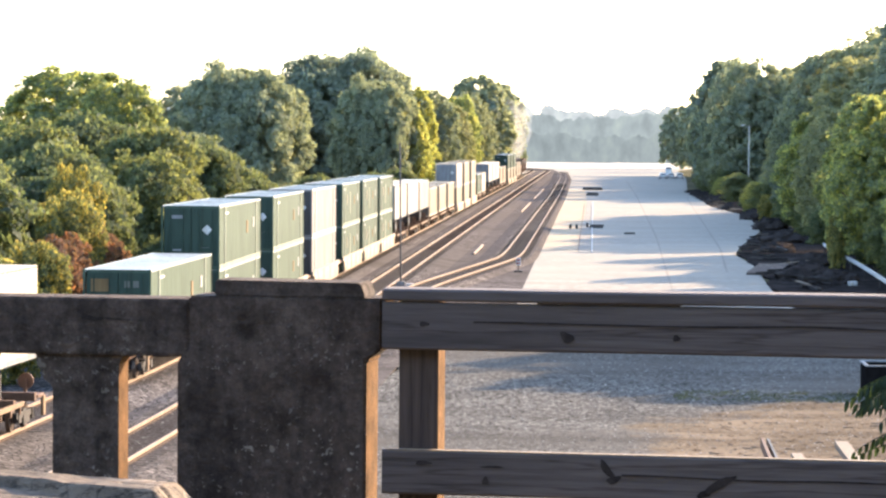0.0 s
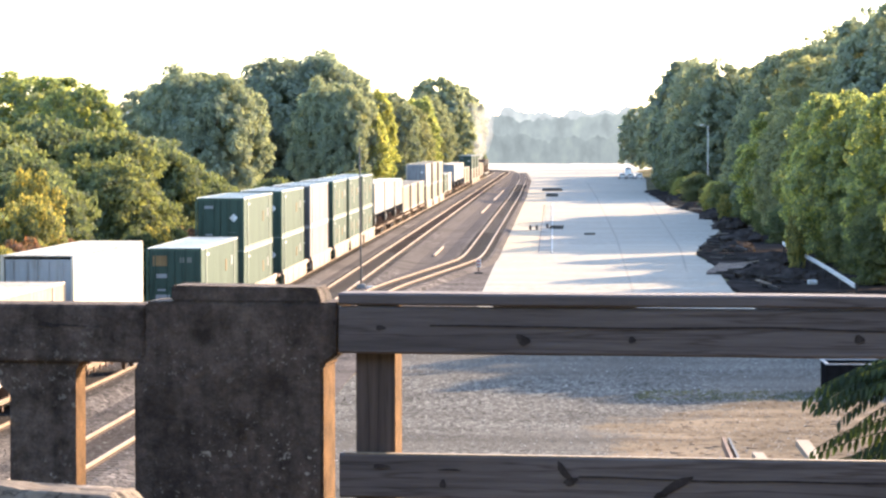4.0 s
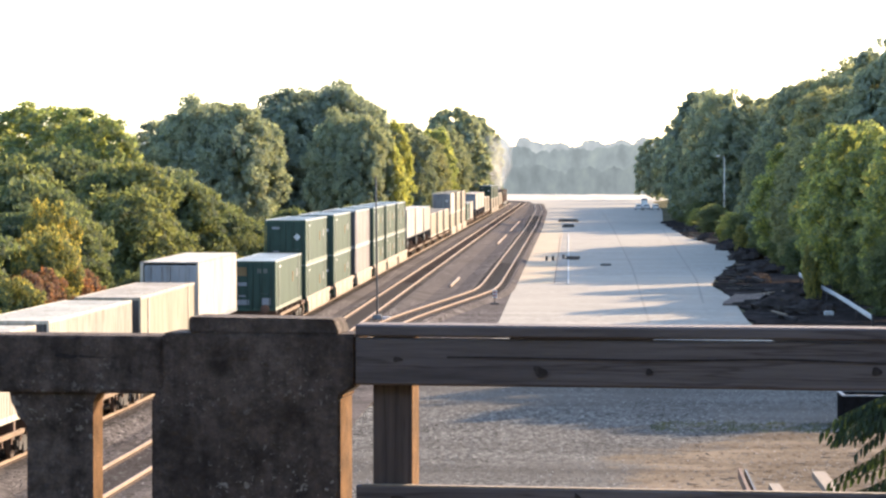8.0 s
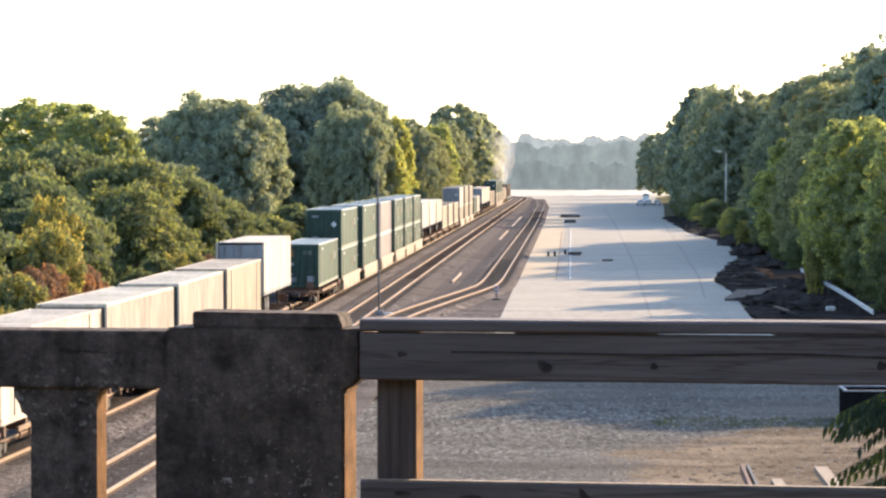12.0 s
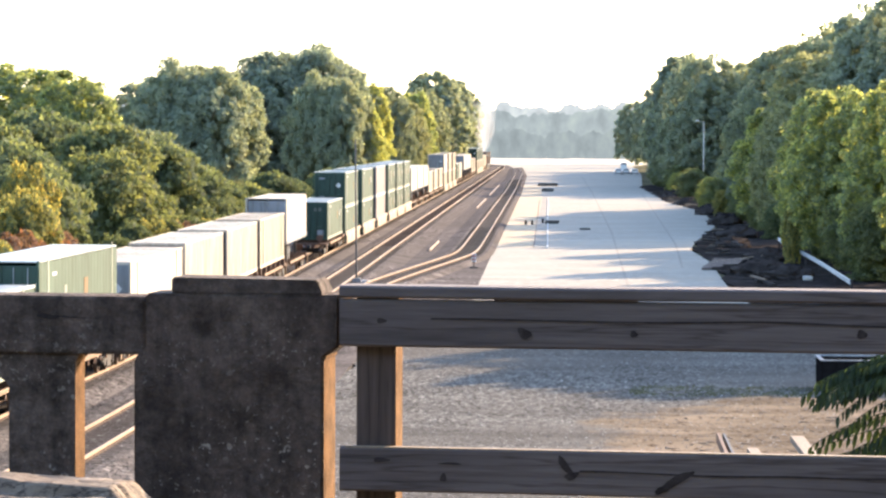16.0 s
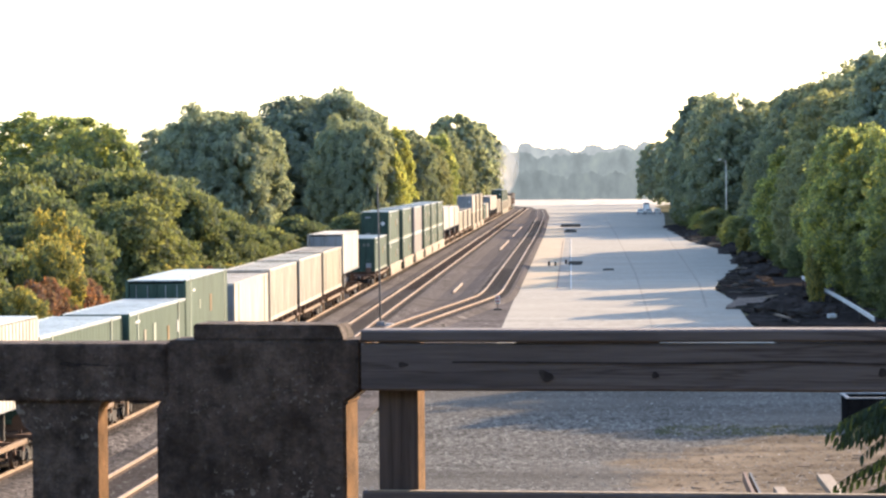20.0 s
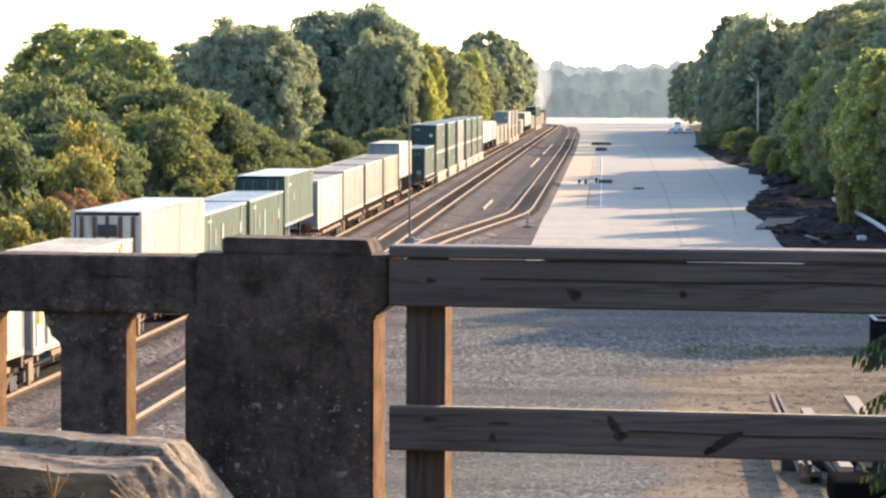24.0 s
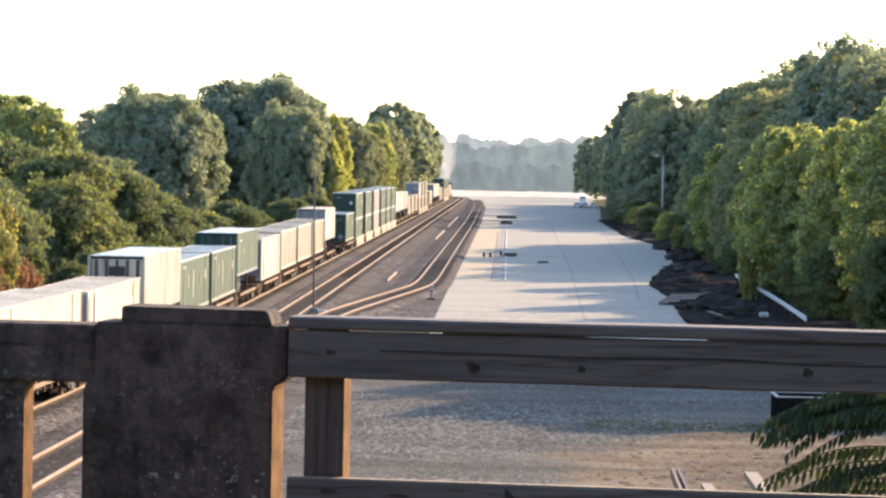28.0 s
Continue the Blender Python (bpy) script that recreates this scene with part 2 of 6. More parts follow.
# Rotten wood and old ballast, darkened further for the shade of the trees
MULCH = gravel("rotten_wood_in_shade", (0.033, 0.029, 0.027), (0.046, 0.038, 0.034), 0.2, 1.5)
EARTH = gravel("scrub_ground", (0.10, 0.10, 0.06), (0.16, 0.13, 0.08), 0.03, 5.0, spread=0.6)
VERGE_SOIL = gravel("verge_soil", (0.081, 0.07, 0.052), (0.111, 0.089, 0.063), 0.8, 38.0)
ASPHALT = plain("road_asphalt", (0.06, 0.06, 0.06), 0.9, scale=2, grain=80)
WEB = plain("dark_rusty_web", (0.07, 0.045, 0.033), 0.85, scale=1.5, vary=0.4)
RAIL_TOP = plain("rusty_rail_steel", (0.37, 0.26, 0.17), 0.5, 0.2, scale=1.0, vary=0.3, grain=30)
TIE = plain("creosoted_tie", (0.062, 0.053, 0.048), 0.9, scale=3, vary=0.4, grain=20, random_tint=0.35)
STEEL_DARK = plain("grimy_black_steel", (0.035, 0.03, 0.028), 0.6, 0.3, scale=2, vary=0.4)
MATT_BLACK = plain("matt_black", (0.013, 0.012, 0.012), 0.95, scale=3, vary=0.4, grain=20)
MATT_BLACK.node_tree.nodes["Principled BSDF"].inputs["Specular IOR Level"].default_value = 0.0
STEEL_RUST = plain("rust_brown_steel", (0.126, 0.063, 0.037), 0.75, 0.2, scale=1.5, vary=0.4)
STEEL_TAN = plain("faded_yellow_car_steel", (0.392, 0.318, 0.237), 0.6, 0.1, scale=0.8, vary=0.25, streak=(1, 0.4, 3))
STEEL_OCHRE = plain("dirty_ochre_steel", (0.2, 0.12, 0.06), 0.7, 0.1, scale=1.2, vary=0.35)
# Warm sunlight on concrete and timber side faces, put into the colour
OCHRE_SUNLIT = plain("ochre_sunlit_side", (0.15, 0.082, 0.036), 0.95, scale=12, vary=0.5, grain=90, relief=0.6)
WHEEL = plain("worn_wheel_steel", (0.12, 0.085, 0.065), 0.45, 0.6, scale=5)


def painted(name, color, rough=0.75, vary=0.26):
    """Old paint on steel: dull, streaked downwards, rust and grime in patches."""
    m, nt, b = shader(name, rough, 0.0)
    b.inputs["Specular IOR Level"].default_value = 0.2
    dark = tuple(c * (1 - vary) for c in color)
    light = tuple(min(1.0, c * (1 + vary * 0.6)) for c in color)
    broad = ramp(nt, noise_node(nt, 0.5, 6, stretch=(1.0, 1.0, 0.5)), [(0.3, dark), (0.7, light)])
    runs = ramp(nt, noise_node(nt, 1.6, 6, stretch=(3.0, 3.0, 0.22), rough=0.65), [(0.36, (0.7, 0.66, 0.6)), (0.52, (1.0, 1.0, 1.0))])
    rust = ramp(nt, noise_node(nt, 2.2, 8, rough=0.75), [(0.66, (0, 0, 0)), (0.74, (0.7, 0.7, 0.7))])
    col = mix(nt, rust, mix(nt, 1.0, broad, runs, "MULTIPLY"), tuple(0.45 * c + d for c, d in zip(color, (0.06, 0.03, 0.015))))
    nt.links.new(col, b.inputs["Base Color"])
    bump(nt, b, noise_node(nt, 6.0, 4), 0.15, 0.01)
    return m




GREEN = painted("faded_green_paint", (0.06, 0.092, 0.065))
# Darker than GREEN, for container ends and doors
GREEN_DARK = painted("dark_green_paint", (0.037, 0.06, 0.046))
WHITE = painted("dirty_white_paint", (0.45, 0.4, 0.33))
CREAM = painted("cream_paint", (0.46, 0.395, 0.31))
DUSTY = painted("dusty_pale_paint", (0.255, 0.225, 0.21))
BONE = painted("bone_white_paint", (0.488, 0.444, 0.363))
TAN = painted("tan_paint", (0.29, 0.253, 0.19))
# Shade on the container ends, put into a darker paint colour
END_SHADED = painted("shaded_container_end", (0.074, 0.07, 0.067))
GREY = painted("grey_paint", (0.222, 0.229, 0.237))
ROOF_PALE = painted("pale_roof_paint", (0.36, 0.395, 0.39), 0.5)
POST_PALE = painted("pale_green_trim", (0.266, 0.289, 0.229))
MARK_WHITE = painted("white_marking", (0.577, 0.577, 0.562))
SIGNAL_RED = painted("faded_red_paint", (0.311, 0.067, 0.052))
MARK_ORANGE = painted("faded_orange_marking", (0.2, 0.13, 0.06), vary=0.5)
BARK = plain("grey_bark", (0.12, 0.095, 0.07), 0.95, scale=3, vary=0.35, grain=15, relief=0.6)
# Haze is put into the colour: paler, greyer leaves here and in LEAF_MID
LEAF_HAZED = leaf_mat("hazed_green_leaves", (0.1, 0.117, 0.1), (0.124, 0.142, 0.117), (0.15, 0.168, 0.128), 0.15)
LEAF_SCRUB = leaf_mat("scrub_leaves", (0.044, 0.055, 0.033), (0.062, 0.075, 0.042), (0.095, 0.104, 0.05), 0.3)
LEAF_SAP = leaf_mat("dark_glossy_leaves", (0.013, 0.022, 0.009), (0.021, 0.035, 0.012), (0.038, 0.056, 0.016), -0.3)
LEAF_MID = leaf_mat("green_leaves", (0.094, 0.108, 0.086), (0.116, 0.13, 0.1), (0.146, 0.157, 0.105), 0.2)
LEAF_BRIGHT = leaf_mat("yellow_green_leaves", (0.062, 0.074, 0.052), (0.084, 0.096, 0.058), (0.165, 0.158, 0.068), 1.7)
LEAF_YELLOW = leaf_mat("yellowing_leaves", (0.055, 0.068, 0.036), (0.1, 0.104, 0.044), (0.27, 0.215, 0.06), 0.2)
WEED = leaf_mat("weed_leaves", (0.03, 0.035, 0.021), (0.043, 0.049, 0.027), (0.063, 0.065, 0.031), 0.0)
LEAF_RUSSET = leaf_mat("russet_leaves", (0.06, 0.05, 0.04), (0.115, 0.064, 0.046), (0.19, 0.088, 0.055), 0.1)
GRASS = leaf_mat("grass_blades", (0.06, 0.09, 0.015), (0.17, 0.21, 0.035), (0.38, 0.31, 0.10), 0.8)


# ---- mesh helpers ----
def part(name, bm, material, parent=None, label=""):
    """Links a bmesh as one mesh object, under a thing or part where one is given."""
    me = bpy.data.meshes.new(name)
    bm.to_mesh(me)
    bm.free()
    me.materials.append(material)
    ob = new(name, me)
    ob.parent = parent
    if label:
        ob["label"] = label
    return ob


def share(name, me, parent, m=None):
    """Another piece on a mesh that stands already."""
    ob = new(name, me)
    ob.parent = parent
    if m is not None:
        ob.matrix_basis = m
    return ob


def block(x0, x1, y0, y1, z0, z1, bm=None, bevel=0.0):
    """A box between its limits, with bevelled edges if asked."""
    bm = bm or bmesh.new()
    made = bmesh.ops.create_cube(bm, size=1.0)["verts"]
    for v in made:
        v.co = Vector((x0 + (v.co.x + 0.5) * (x1 - x0), y0 + (v.co.y + 0.5) * (y1 - y0), z0 + (v.co.z + 0.5) * (z1 - z0)))
    if bevel:
        edges = {e for v in made for e in v.link_edges}
        bmesh.ops.bevel(bm, geom=list(edges), offset=bevel, segments=2, affect="EDGES", profile=0.6)
    return bm


def rod(p, q, r0, r1=None, sides=8, bm=None):
    """A round bar from p to q."""
    bm = bm or bmesh.new()
    p, q = Vector(p), Vector(q)
    turn = (q - p).to_track_quat("Z", "Y").to_matrix().to_4x4()
    m = Matrix.Translation((p + q) / 2) @ turn
    bmesh.ops.create_cone(bm, cap_ends=True, segments=sides, radius1=r0, radius2=r0 if r1 is None else r1, depth=(q - p).length, matrix=m)
    return bm


def outline(points, z, thick=0.3, bm=None):
    """A flat slab with this outline; its top lies at z."""
    bm = bm or bmesh.new()
    top = [bm.verts.new((x, y, z)) for x, y in points]
    low = [bm.verts.new((x, y, z - thick)) for x, y in points]
    f = bm.faces.new(top)
    if f.normal.z < 0:
        f.normal_flip()
    n = len(points)
    for i in range(n):
        bm.faces.new((top[i], low[i], low[(i + 1) % n], top[(i + 1) % n]))
    bmesh.ops.recalc_face_normals(bm, faces=bm.faces[:])
    return bm


def thing(name, label, category, group="", at=(0, 0, 0), turn=0.0):
    ob = new(name)
    ob.empty_display_size = 0.3
    ob.matrix_basis = pose(*at, 0, 0, turn)
    return tagged(ob, label, category, group)


def ragged(x0, x1, y0, y1, step, wobble, seed):
    """The outline of a patch with an uneven edge."""
    rng = random.Random(seed)
    pts = []
    n = max(2, int((y1 - y0) / step))
    for i in range(n + 1):
        pts.append((x1 + rng.uniform(-wobble, wobble), y0 + (y1 - y0) * i / n))
    for i in range(n, -1, -1):
        pts.append((x0 + rng.uniform(-wobble, wobble), y0 + (y1 - y0) * i / n))
    return pts


# ---- ground ----
G = -0.45
bm = bmesh.new()
bmesh.ops.create_grid(bm, x_segments=60, y_segments=60, size=2600)
for v in bm.verts:
    v.co.y += 1000
    v.co.z = G - 0.12
ground = tagged(part("ground", bm, EARTH), "brown scrub ground under the trees", "ground", kind="structure")

yard = tagged(part("gravel_yard", outline(ragged(-8.6, 22, 20, 176, 6, 0.7, 1), G), GRAVEL),
              "grey gravel yard beside the tracks", "gravel", kind="structure")
bed = tagged(part("ballast_bed", outline(
    [(-27, -60), (-8.6, -60), (-8.3, 150), (-4.2, 176), (-4.4, 260), (-5.2, 420), (-6.0, 640), (-7.6, 800), (-14, 960), (-60, 1150), (-90, 1150),
     (-40, 960), (-24, 760), (-24, 300)], G + 0.02), BALLAST), "dark crushed-stone ballast under the tracks", "ballast", kind="structure")
rng = random.Random(5)
edge_left = [(-4.3, 148), (-4.55, 185), (-4.6, 232), (-4.9, 300), (-5.4, 420), (-6.0, 600), (-7.4, 780), (-13, 940), (-40, 1040)]
edge_right = [(40, 1050), (27, 940), (26, 860), (23.5, 730), (18.2, 560), (17.4, 430), (20.4, 368), (18.0, 312), (13.6, 267), (12.2, 248), (12.6, 226), (11.7, 188),
              (11.8, 150)]
def worn(points, reach, seed):
    """A line of points made uneven."""
    rng = random.Random(seed)
    out = []
    for (x0, y0), (x1, y1) in zip(points, points[1:]):
        n = max(2, int(math.hypot(x1 - x0, y1 - y0) / 5))
        out += [(x0 + (x1 - x0) * i / n + rng.uniform(-reach, reach), y0 + (y1 - y0) * i / n) for i in range(n)]
    return out + [points[-1]]


pad = tagged(part("pale_yard", outline(edge_left + edge_right, G + 0.04), PAD), "wide pale crushed-stone loading yard", "yard", kind="structure")
strip = tagged(part("concrete_strip", outline([(-1.25, 250), (-0.1, 250), (0.0, 460), (-0.9, 460)], G + 0.055), SEAM),
               "narrow pale concrete strip set in the yard", "pavement", kind="structure")


# ---- tracks ----
def main_x(y):
    """The middle of the track that carries the train: straight, easing left by the bridge and far off."""
    x = -18.2 - max(0.0, 118 - y) * 0.016 - 0.0002 * max(0.0, 135 - y) ** 2
    return x - max(0.0, y - 860) ** 2 / 900.0


def second_x(y):
    return -13.65 - max(0.0, 100 - y) * 0.01 - 0.0002 * max(0.0, 125 - y) ** 2 - max(0.0, y - 860) ** 2 / 900.0


def third_x(y):
    for (y0, x0), (y1, x1) in zip(THIRD, THIRD[1:]):
        if y <= y1:
            s = (y - y0) / (y1 - y0)
            return x0 + (x1 - x0) * s
    return THIRD[-1][1]


THIRD = [(120, -13.65), (135, -13.3), (150, -12.6), (165, -11.9), (188, -10.45), (207, -8.7), (219, -7.55), (228, -6.8), (236, -6.52), (246, -6.47),
         (500, -6.5), (700, -7.2), (860, -9.5)]


def rail_mesh(mid, y0, y1, side, step):
    """A rail of I section swept along the track."""
    shape = [(-0.055, -0.18), (0.055, -0.18), (0.055, -0.17), (0.012, -0.15), (0.012, -0.1), (0.012, -0.05), (0.034, -0.04), (0.034, 0.0), (-0.034, 0.0), (-0.034, -0.04),
             (-0.012, -0.05), (-0.012, -0.1), (-0.012, -0.15), (-0.055, -0.17)]
    bm = bmesh.new()
    n = max(2, int((y1 - y0) / step))
    rings = []
    for i in range(n + 1):
        y = y0 + (y1 - y0) * i / n
        rings.append([bm.verts.new((mid(y) + side * 0.755 + u, y, w)) for u, w in shape])
    for a, b in zip(rings, rings[1:]):
        for k in range(len(shape)):
            bm.faces.new((a[k], b[k], b[(k + 1) % len(shape)], a[(k + 1) % len(shape)]))
    bmesh.ops.recalc_face_normals(bm, faces=bm.faces[:])
    for f in bm.faces:
        if f.calc_center_median().z < -0.09:
            f.material_index = 1
    return bm


def ridge(mid, y0, y1, right=3.2, step=8.0):
    """The raised bed of ballast under one track."""
    bm = bmesh.new()
    n = int((y1 - y0) / step)
    rings = []
    for i in range(n + 1):
        y = y0 + (y1 - y0) * i / n
        rings.append([bm.verts.new((mid(y) + u, y, w)) for u, w in ((-3.2, G - 0.05), (-1.55, -0.19), (1.55, -0.19), (right, G - 0.05))])
    for p, q in zip(rings, rings[1:]):
        for k in range(3):
            bm.faces.new((p[k], q[k], q[k + 1], p[k + 1]))
    for r in (rings[0], rings[-1]):
        bm.faces.new(r)
    bmesh.ops.recalc_face_normals(bm, faces=bm.faces[:])
    return bm


TRACKS = []
for label, mid, y0, y1 in (("rusty main track carrying the freight train", main_x, -60, 1120), ("empty rusty second track beside the train", second_x, -60, 1120),
                           ("siding that branches from the second track", third_x, 132, 860)):
    track = tagged(thing("railway_track", label, "railway track"), kind="structure")
    for side in (-1, 1):
        part("rail", rail_mesh(mid, y0, y1, side, 6.0), RAIL_TOP, track).data.materials.append(WEB)
    tagged(part("ballast_ridge", ridge(mid, y0, y1, 2.2 if mid is third_x else 3.2), BALLAST), "ridge of dark crushed stone under the rails", "ballast", kind="structure")
    if mid is not third_x:
        bm = bmesh.new()
        last = None
        for i in range(121):
            y = y0 + (y1 - y0) * i / 120
            pair = (bm.verts.new((mid(y) - 0.66, y, -0.1815)), bm.verts.new((mid(y) + 0.66, y, -0.1815)))
            if last:
                bm.faces.new((last[0], last[1], pair[1], pair[0]))
            last = pair
        tagged(part("oily_crib", bm, OILY, None), "dark oily stone between the rails", "ballast", kind="structure")
    TRACKS.append((track, mid, y0, y1))


# ---- freight train ----
SPEED = 6.85
AXLES = {}  # the axles of each car
MOVING = []  # (thing, its y at the start, height of its base)


def ribbed_side(length, height, x, ribs, depth, bm, z0=0.12):
    """A pressed side wall: one sheet whose upright ribs stand out from it."""
    s = 1 if x > 0 else -1
    pitch = length / ribs
    line = []
    for i in range(ribs):
        y = -length / 2 + pitch * i
        line += [(y + pitch * 0.02, 0.0), (y + pitch * 0.3, 0.0), (y + pitch * 0.42, depth), (y + pitch * 0.88, depth)]
    line.append((length / 2, 0.0))
    for inner in (False, True):
        low = [bm.verts.new((x + s * (d if not inner else -0.05), y, z0)) for y, d in line]
        top = [bm.verts.new((v.co.x, v.co.y, height - 0.08)) for v in low]
        for i in range(len(line) - 1):
            bm.faces.new((low[i], low[i + 1], top[i + 1], top[i]))
        if inner:
            n = len(line) - 1
            bm.faces.new((was_low[0], low[0], top[0], was_top[0]))
            bm.faces.new((was_low[n], low[n], top[n], was_top[n]))
            for i in range(n):
                bm.faces.new((was_top[i], was_top[i + 1], top[i + 1], top[i]))
        was_low, was_top = low, top
    bmesh.ops.recalc_face_normals(bm, faces=bm.faces[:])
    return bm


def container(label, length, height, side_mat, end_mat, roof_mat, posts=True, ribs=0, marks=(), end_style="doors", placard=True):
    """A freight container: its base middle is the origin, its rear doors face -y."""
    ob = thing("freight_container", label, "container", "containers on the train")
    w, h, l = 1.295, height, length
    part("floor_frame", block(-w, w, -l / 2, l / 2, 0.0, 0.14, bevel=0.02), side_mat, ob)
    for s in (-1, 1):
        bm = bmesh.new()
        ribbed_side(l - 0.1, h, s * (w - 0.035), ribs or 26, 0.009 if not ribs else 0.03, bm)
        part("side_wall", bm, side_mat, ob)
        part("bottom_rail", block(s * w - 0.04, s * w + 0.008, -l / 2 + 0.1, l / 2 - 0.1, 0.0, 0.2, bevel=0.01), POST_PALE if side_mat is GREEN else roof_mat, ob)
        part("top_rail", block(s * w - 0.05, s * w + 0.0, -l / 2, l / 2, h - 0.11, h, bevel=0.012), roof_mat, ob)
        for e in (-1, 1):
            part("corner_post", block(s * w - 0.08, s * w + 0.004, e * l / 2 - 0.08, e * l / 2 + 0.004, 0, h, bevel=0.012), side_mat, ob)
        if posts:
            for e in (-1, 1):
                y = e * (l / 2 - 2.0)
                part("lifting_post", block(s * w - 0.06, s * w + 0.012, y - 0.11, y + 0.11, 0, h, bevel=0.01), POST_PALE if side_mat is GREEN else roof_mat, ob)
    bm = block(-w + 0.02, w - 0.02, -l / 2 + 0.02, l / 2 - 0.02, h - 0.06, h - 0.012)
    for i in range(14):
        y = -l / 2 + l * (i + 0.5) / 14
        block(-w + 0.15, w - 0.15, y - 0.16, y + 0.16, h - 0.02, h + 0.004, bm)
    part("roof", bm, roof_mat, ob)
    part("front_wall", block(-w + 0.05, w - 0.05, l / 2 - 0.06, l / 2 - 0.01, 0.1, h - 0.06), end_mat, ob)
    if end_style == "doors":
        for s in (-1, 1):
            door = part("door", block(min(s * 0.01, s * (w - 0.09)), max(s * 0.01, s * (w - 0.09)), -l / 2, -l / 2 + 0.06, 0.14, h - 0.13, bevel=0.01), end_mat, ob)
            for k in (0.35, 0.95):
                part("lock_rod", rod((s * k, -l / 2 - 0.03, 0.2), (s * k, -l / 2 - 0.03, h - 0.2), 0.022, sides=6), end_mat, door)
            part("hinge_bar", block(min(s * 0.2, s * 1.1), max(s * 0.2, s * 1.1), -l / 2 - 0.02, -l / 2, 1.0, 1.12), end_mat, door)
        if placard:
            part("placard", rotated_square(0.72, h * 0.62, 0.23, -l / 2 - 0.012), MARK_WHITE, ob, "white diamond placard")
        for x, z, wd, ht in ((-0.65, 0.82, 0.5, 0.16), (0.62, 0.36, 0.42, 0.11), (-0.65, 0.3, 0.4, 0.09)):
            part("marking", block(x - wd / 2, x + wd / 2, -l / 2 - 0.008, -l / 2 + 0.002, h * z - ht / 2, h * z + ht / 2), GREY, ob)
    else:
        rear = part("rear_wall", block(-w + 0.08, w - 0.08, -l / 2 + 0.01, -l / 2 + 0.06, 0.12, h - 0.12), end_mat, ob)
        for k in range(7):
            x = -w + 0.25 + k * (2 * w - 0.5) / 6
            part("rib", block(x - 0.07, x + 0.07, -l / 2 - 0.03, -l / 2 + 0.02, 0.16, h - 0.2), end_mat, rear)
    part("header", block(-w + 0.08, w - 0.08, -l / 2 - 0.004, -l / 2 + 0.05, h - 0.13, h - 0.02), side_mat, ob)
    for y, z, wd, ht, mt in marks:
        part("marking", block(w - 0.02, w + 0.006, y - wd / 2, y + wd / 2, z - ht / 2, z + ht / 2), mt, ob)
    return ob


def rotated_square(x, z, r, y):
    bm = bmesh.new()
    f = [bm.verts.new((x + r * math.cos(a), y, z + r * math.sin(a))) for a in (0, math.pi / 2, math.pi, 1.5 * math.pi)]
    b = [bm.verts.new((v.co.x, y + 0.012, v.co.z)) for v in f]
    bm.faces.new(f)
    for i in range(4):
        bm.faces.new((f[i], b[i], b[(i + 1) % 4], f[(i + 1) % 4]))
    bmesh.ops.recalc_face_normals(bm, faces=bm.faces[:])
    return bm


def bogie(parent, y):
    """A two-axle truck under a car."""
    bm = bmesh.new()
    for s in (-1, 1):
        block(s * 0.99 - 0.07, s * 0.99 + 0.07, y - 1.25, y + 1.25, 0.42, 0.62, bm)
        block(s * 0.99 - 0.09, s * 0.99 + 0.09, y - 0.42, y + 0.42, 0.22, 0.5, bm)
        for e in (-1, 1):
            block(s * 0.99 - 0.1, s * 0.99 + 0.1, y + e * 0.9 - 0.17, y + e * 0.9 + 0.17, 0.3, 0.62, bm)
    block(-1.0, 1.0, y - 0.22, y + 0.22, 0.4, 0.68, bm)
    part("truck_frame", bm, STEEL_DARK, parent)
    for e in (-0.9, 0.9):
        axle = part("axle", rod((-0.95, 0, 0), (0.95, 0, 0), 0.08), STEEL_DARK, parent)
        axle.matrix_basis = pose(0, y + e, 0.42)
        AXLES.setdefault(parent, []).append((axle, y + e))
        for s in (-1, 1):
            bm = rod((s * 0.69, 0, 0), (s * 0.82, 0, 0), 0.42, sides=20)
            rod((s * 0.80, 0, 0), (s * 0.85, 0, 0), 0.16, sides=12, bm=bm)
            for k in range(3):
                a = 2.094 * k
                rod((s * 0.82, 0.27 * math.cos(a), 0.27 * math.sin(a)), (s * 0.84, 0.27 * math.cos(a), 0.27 * math.sin(a)), 0.05, sides=8, bm=bm)
            part("wheel", bm, WHEEL, axle)


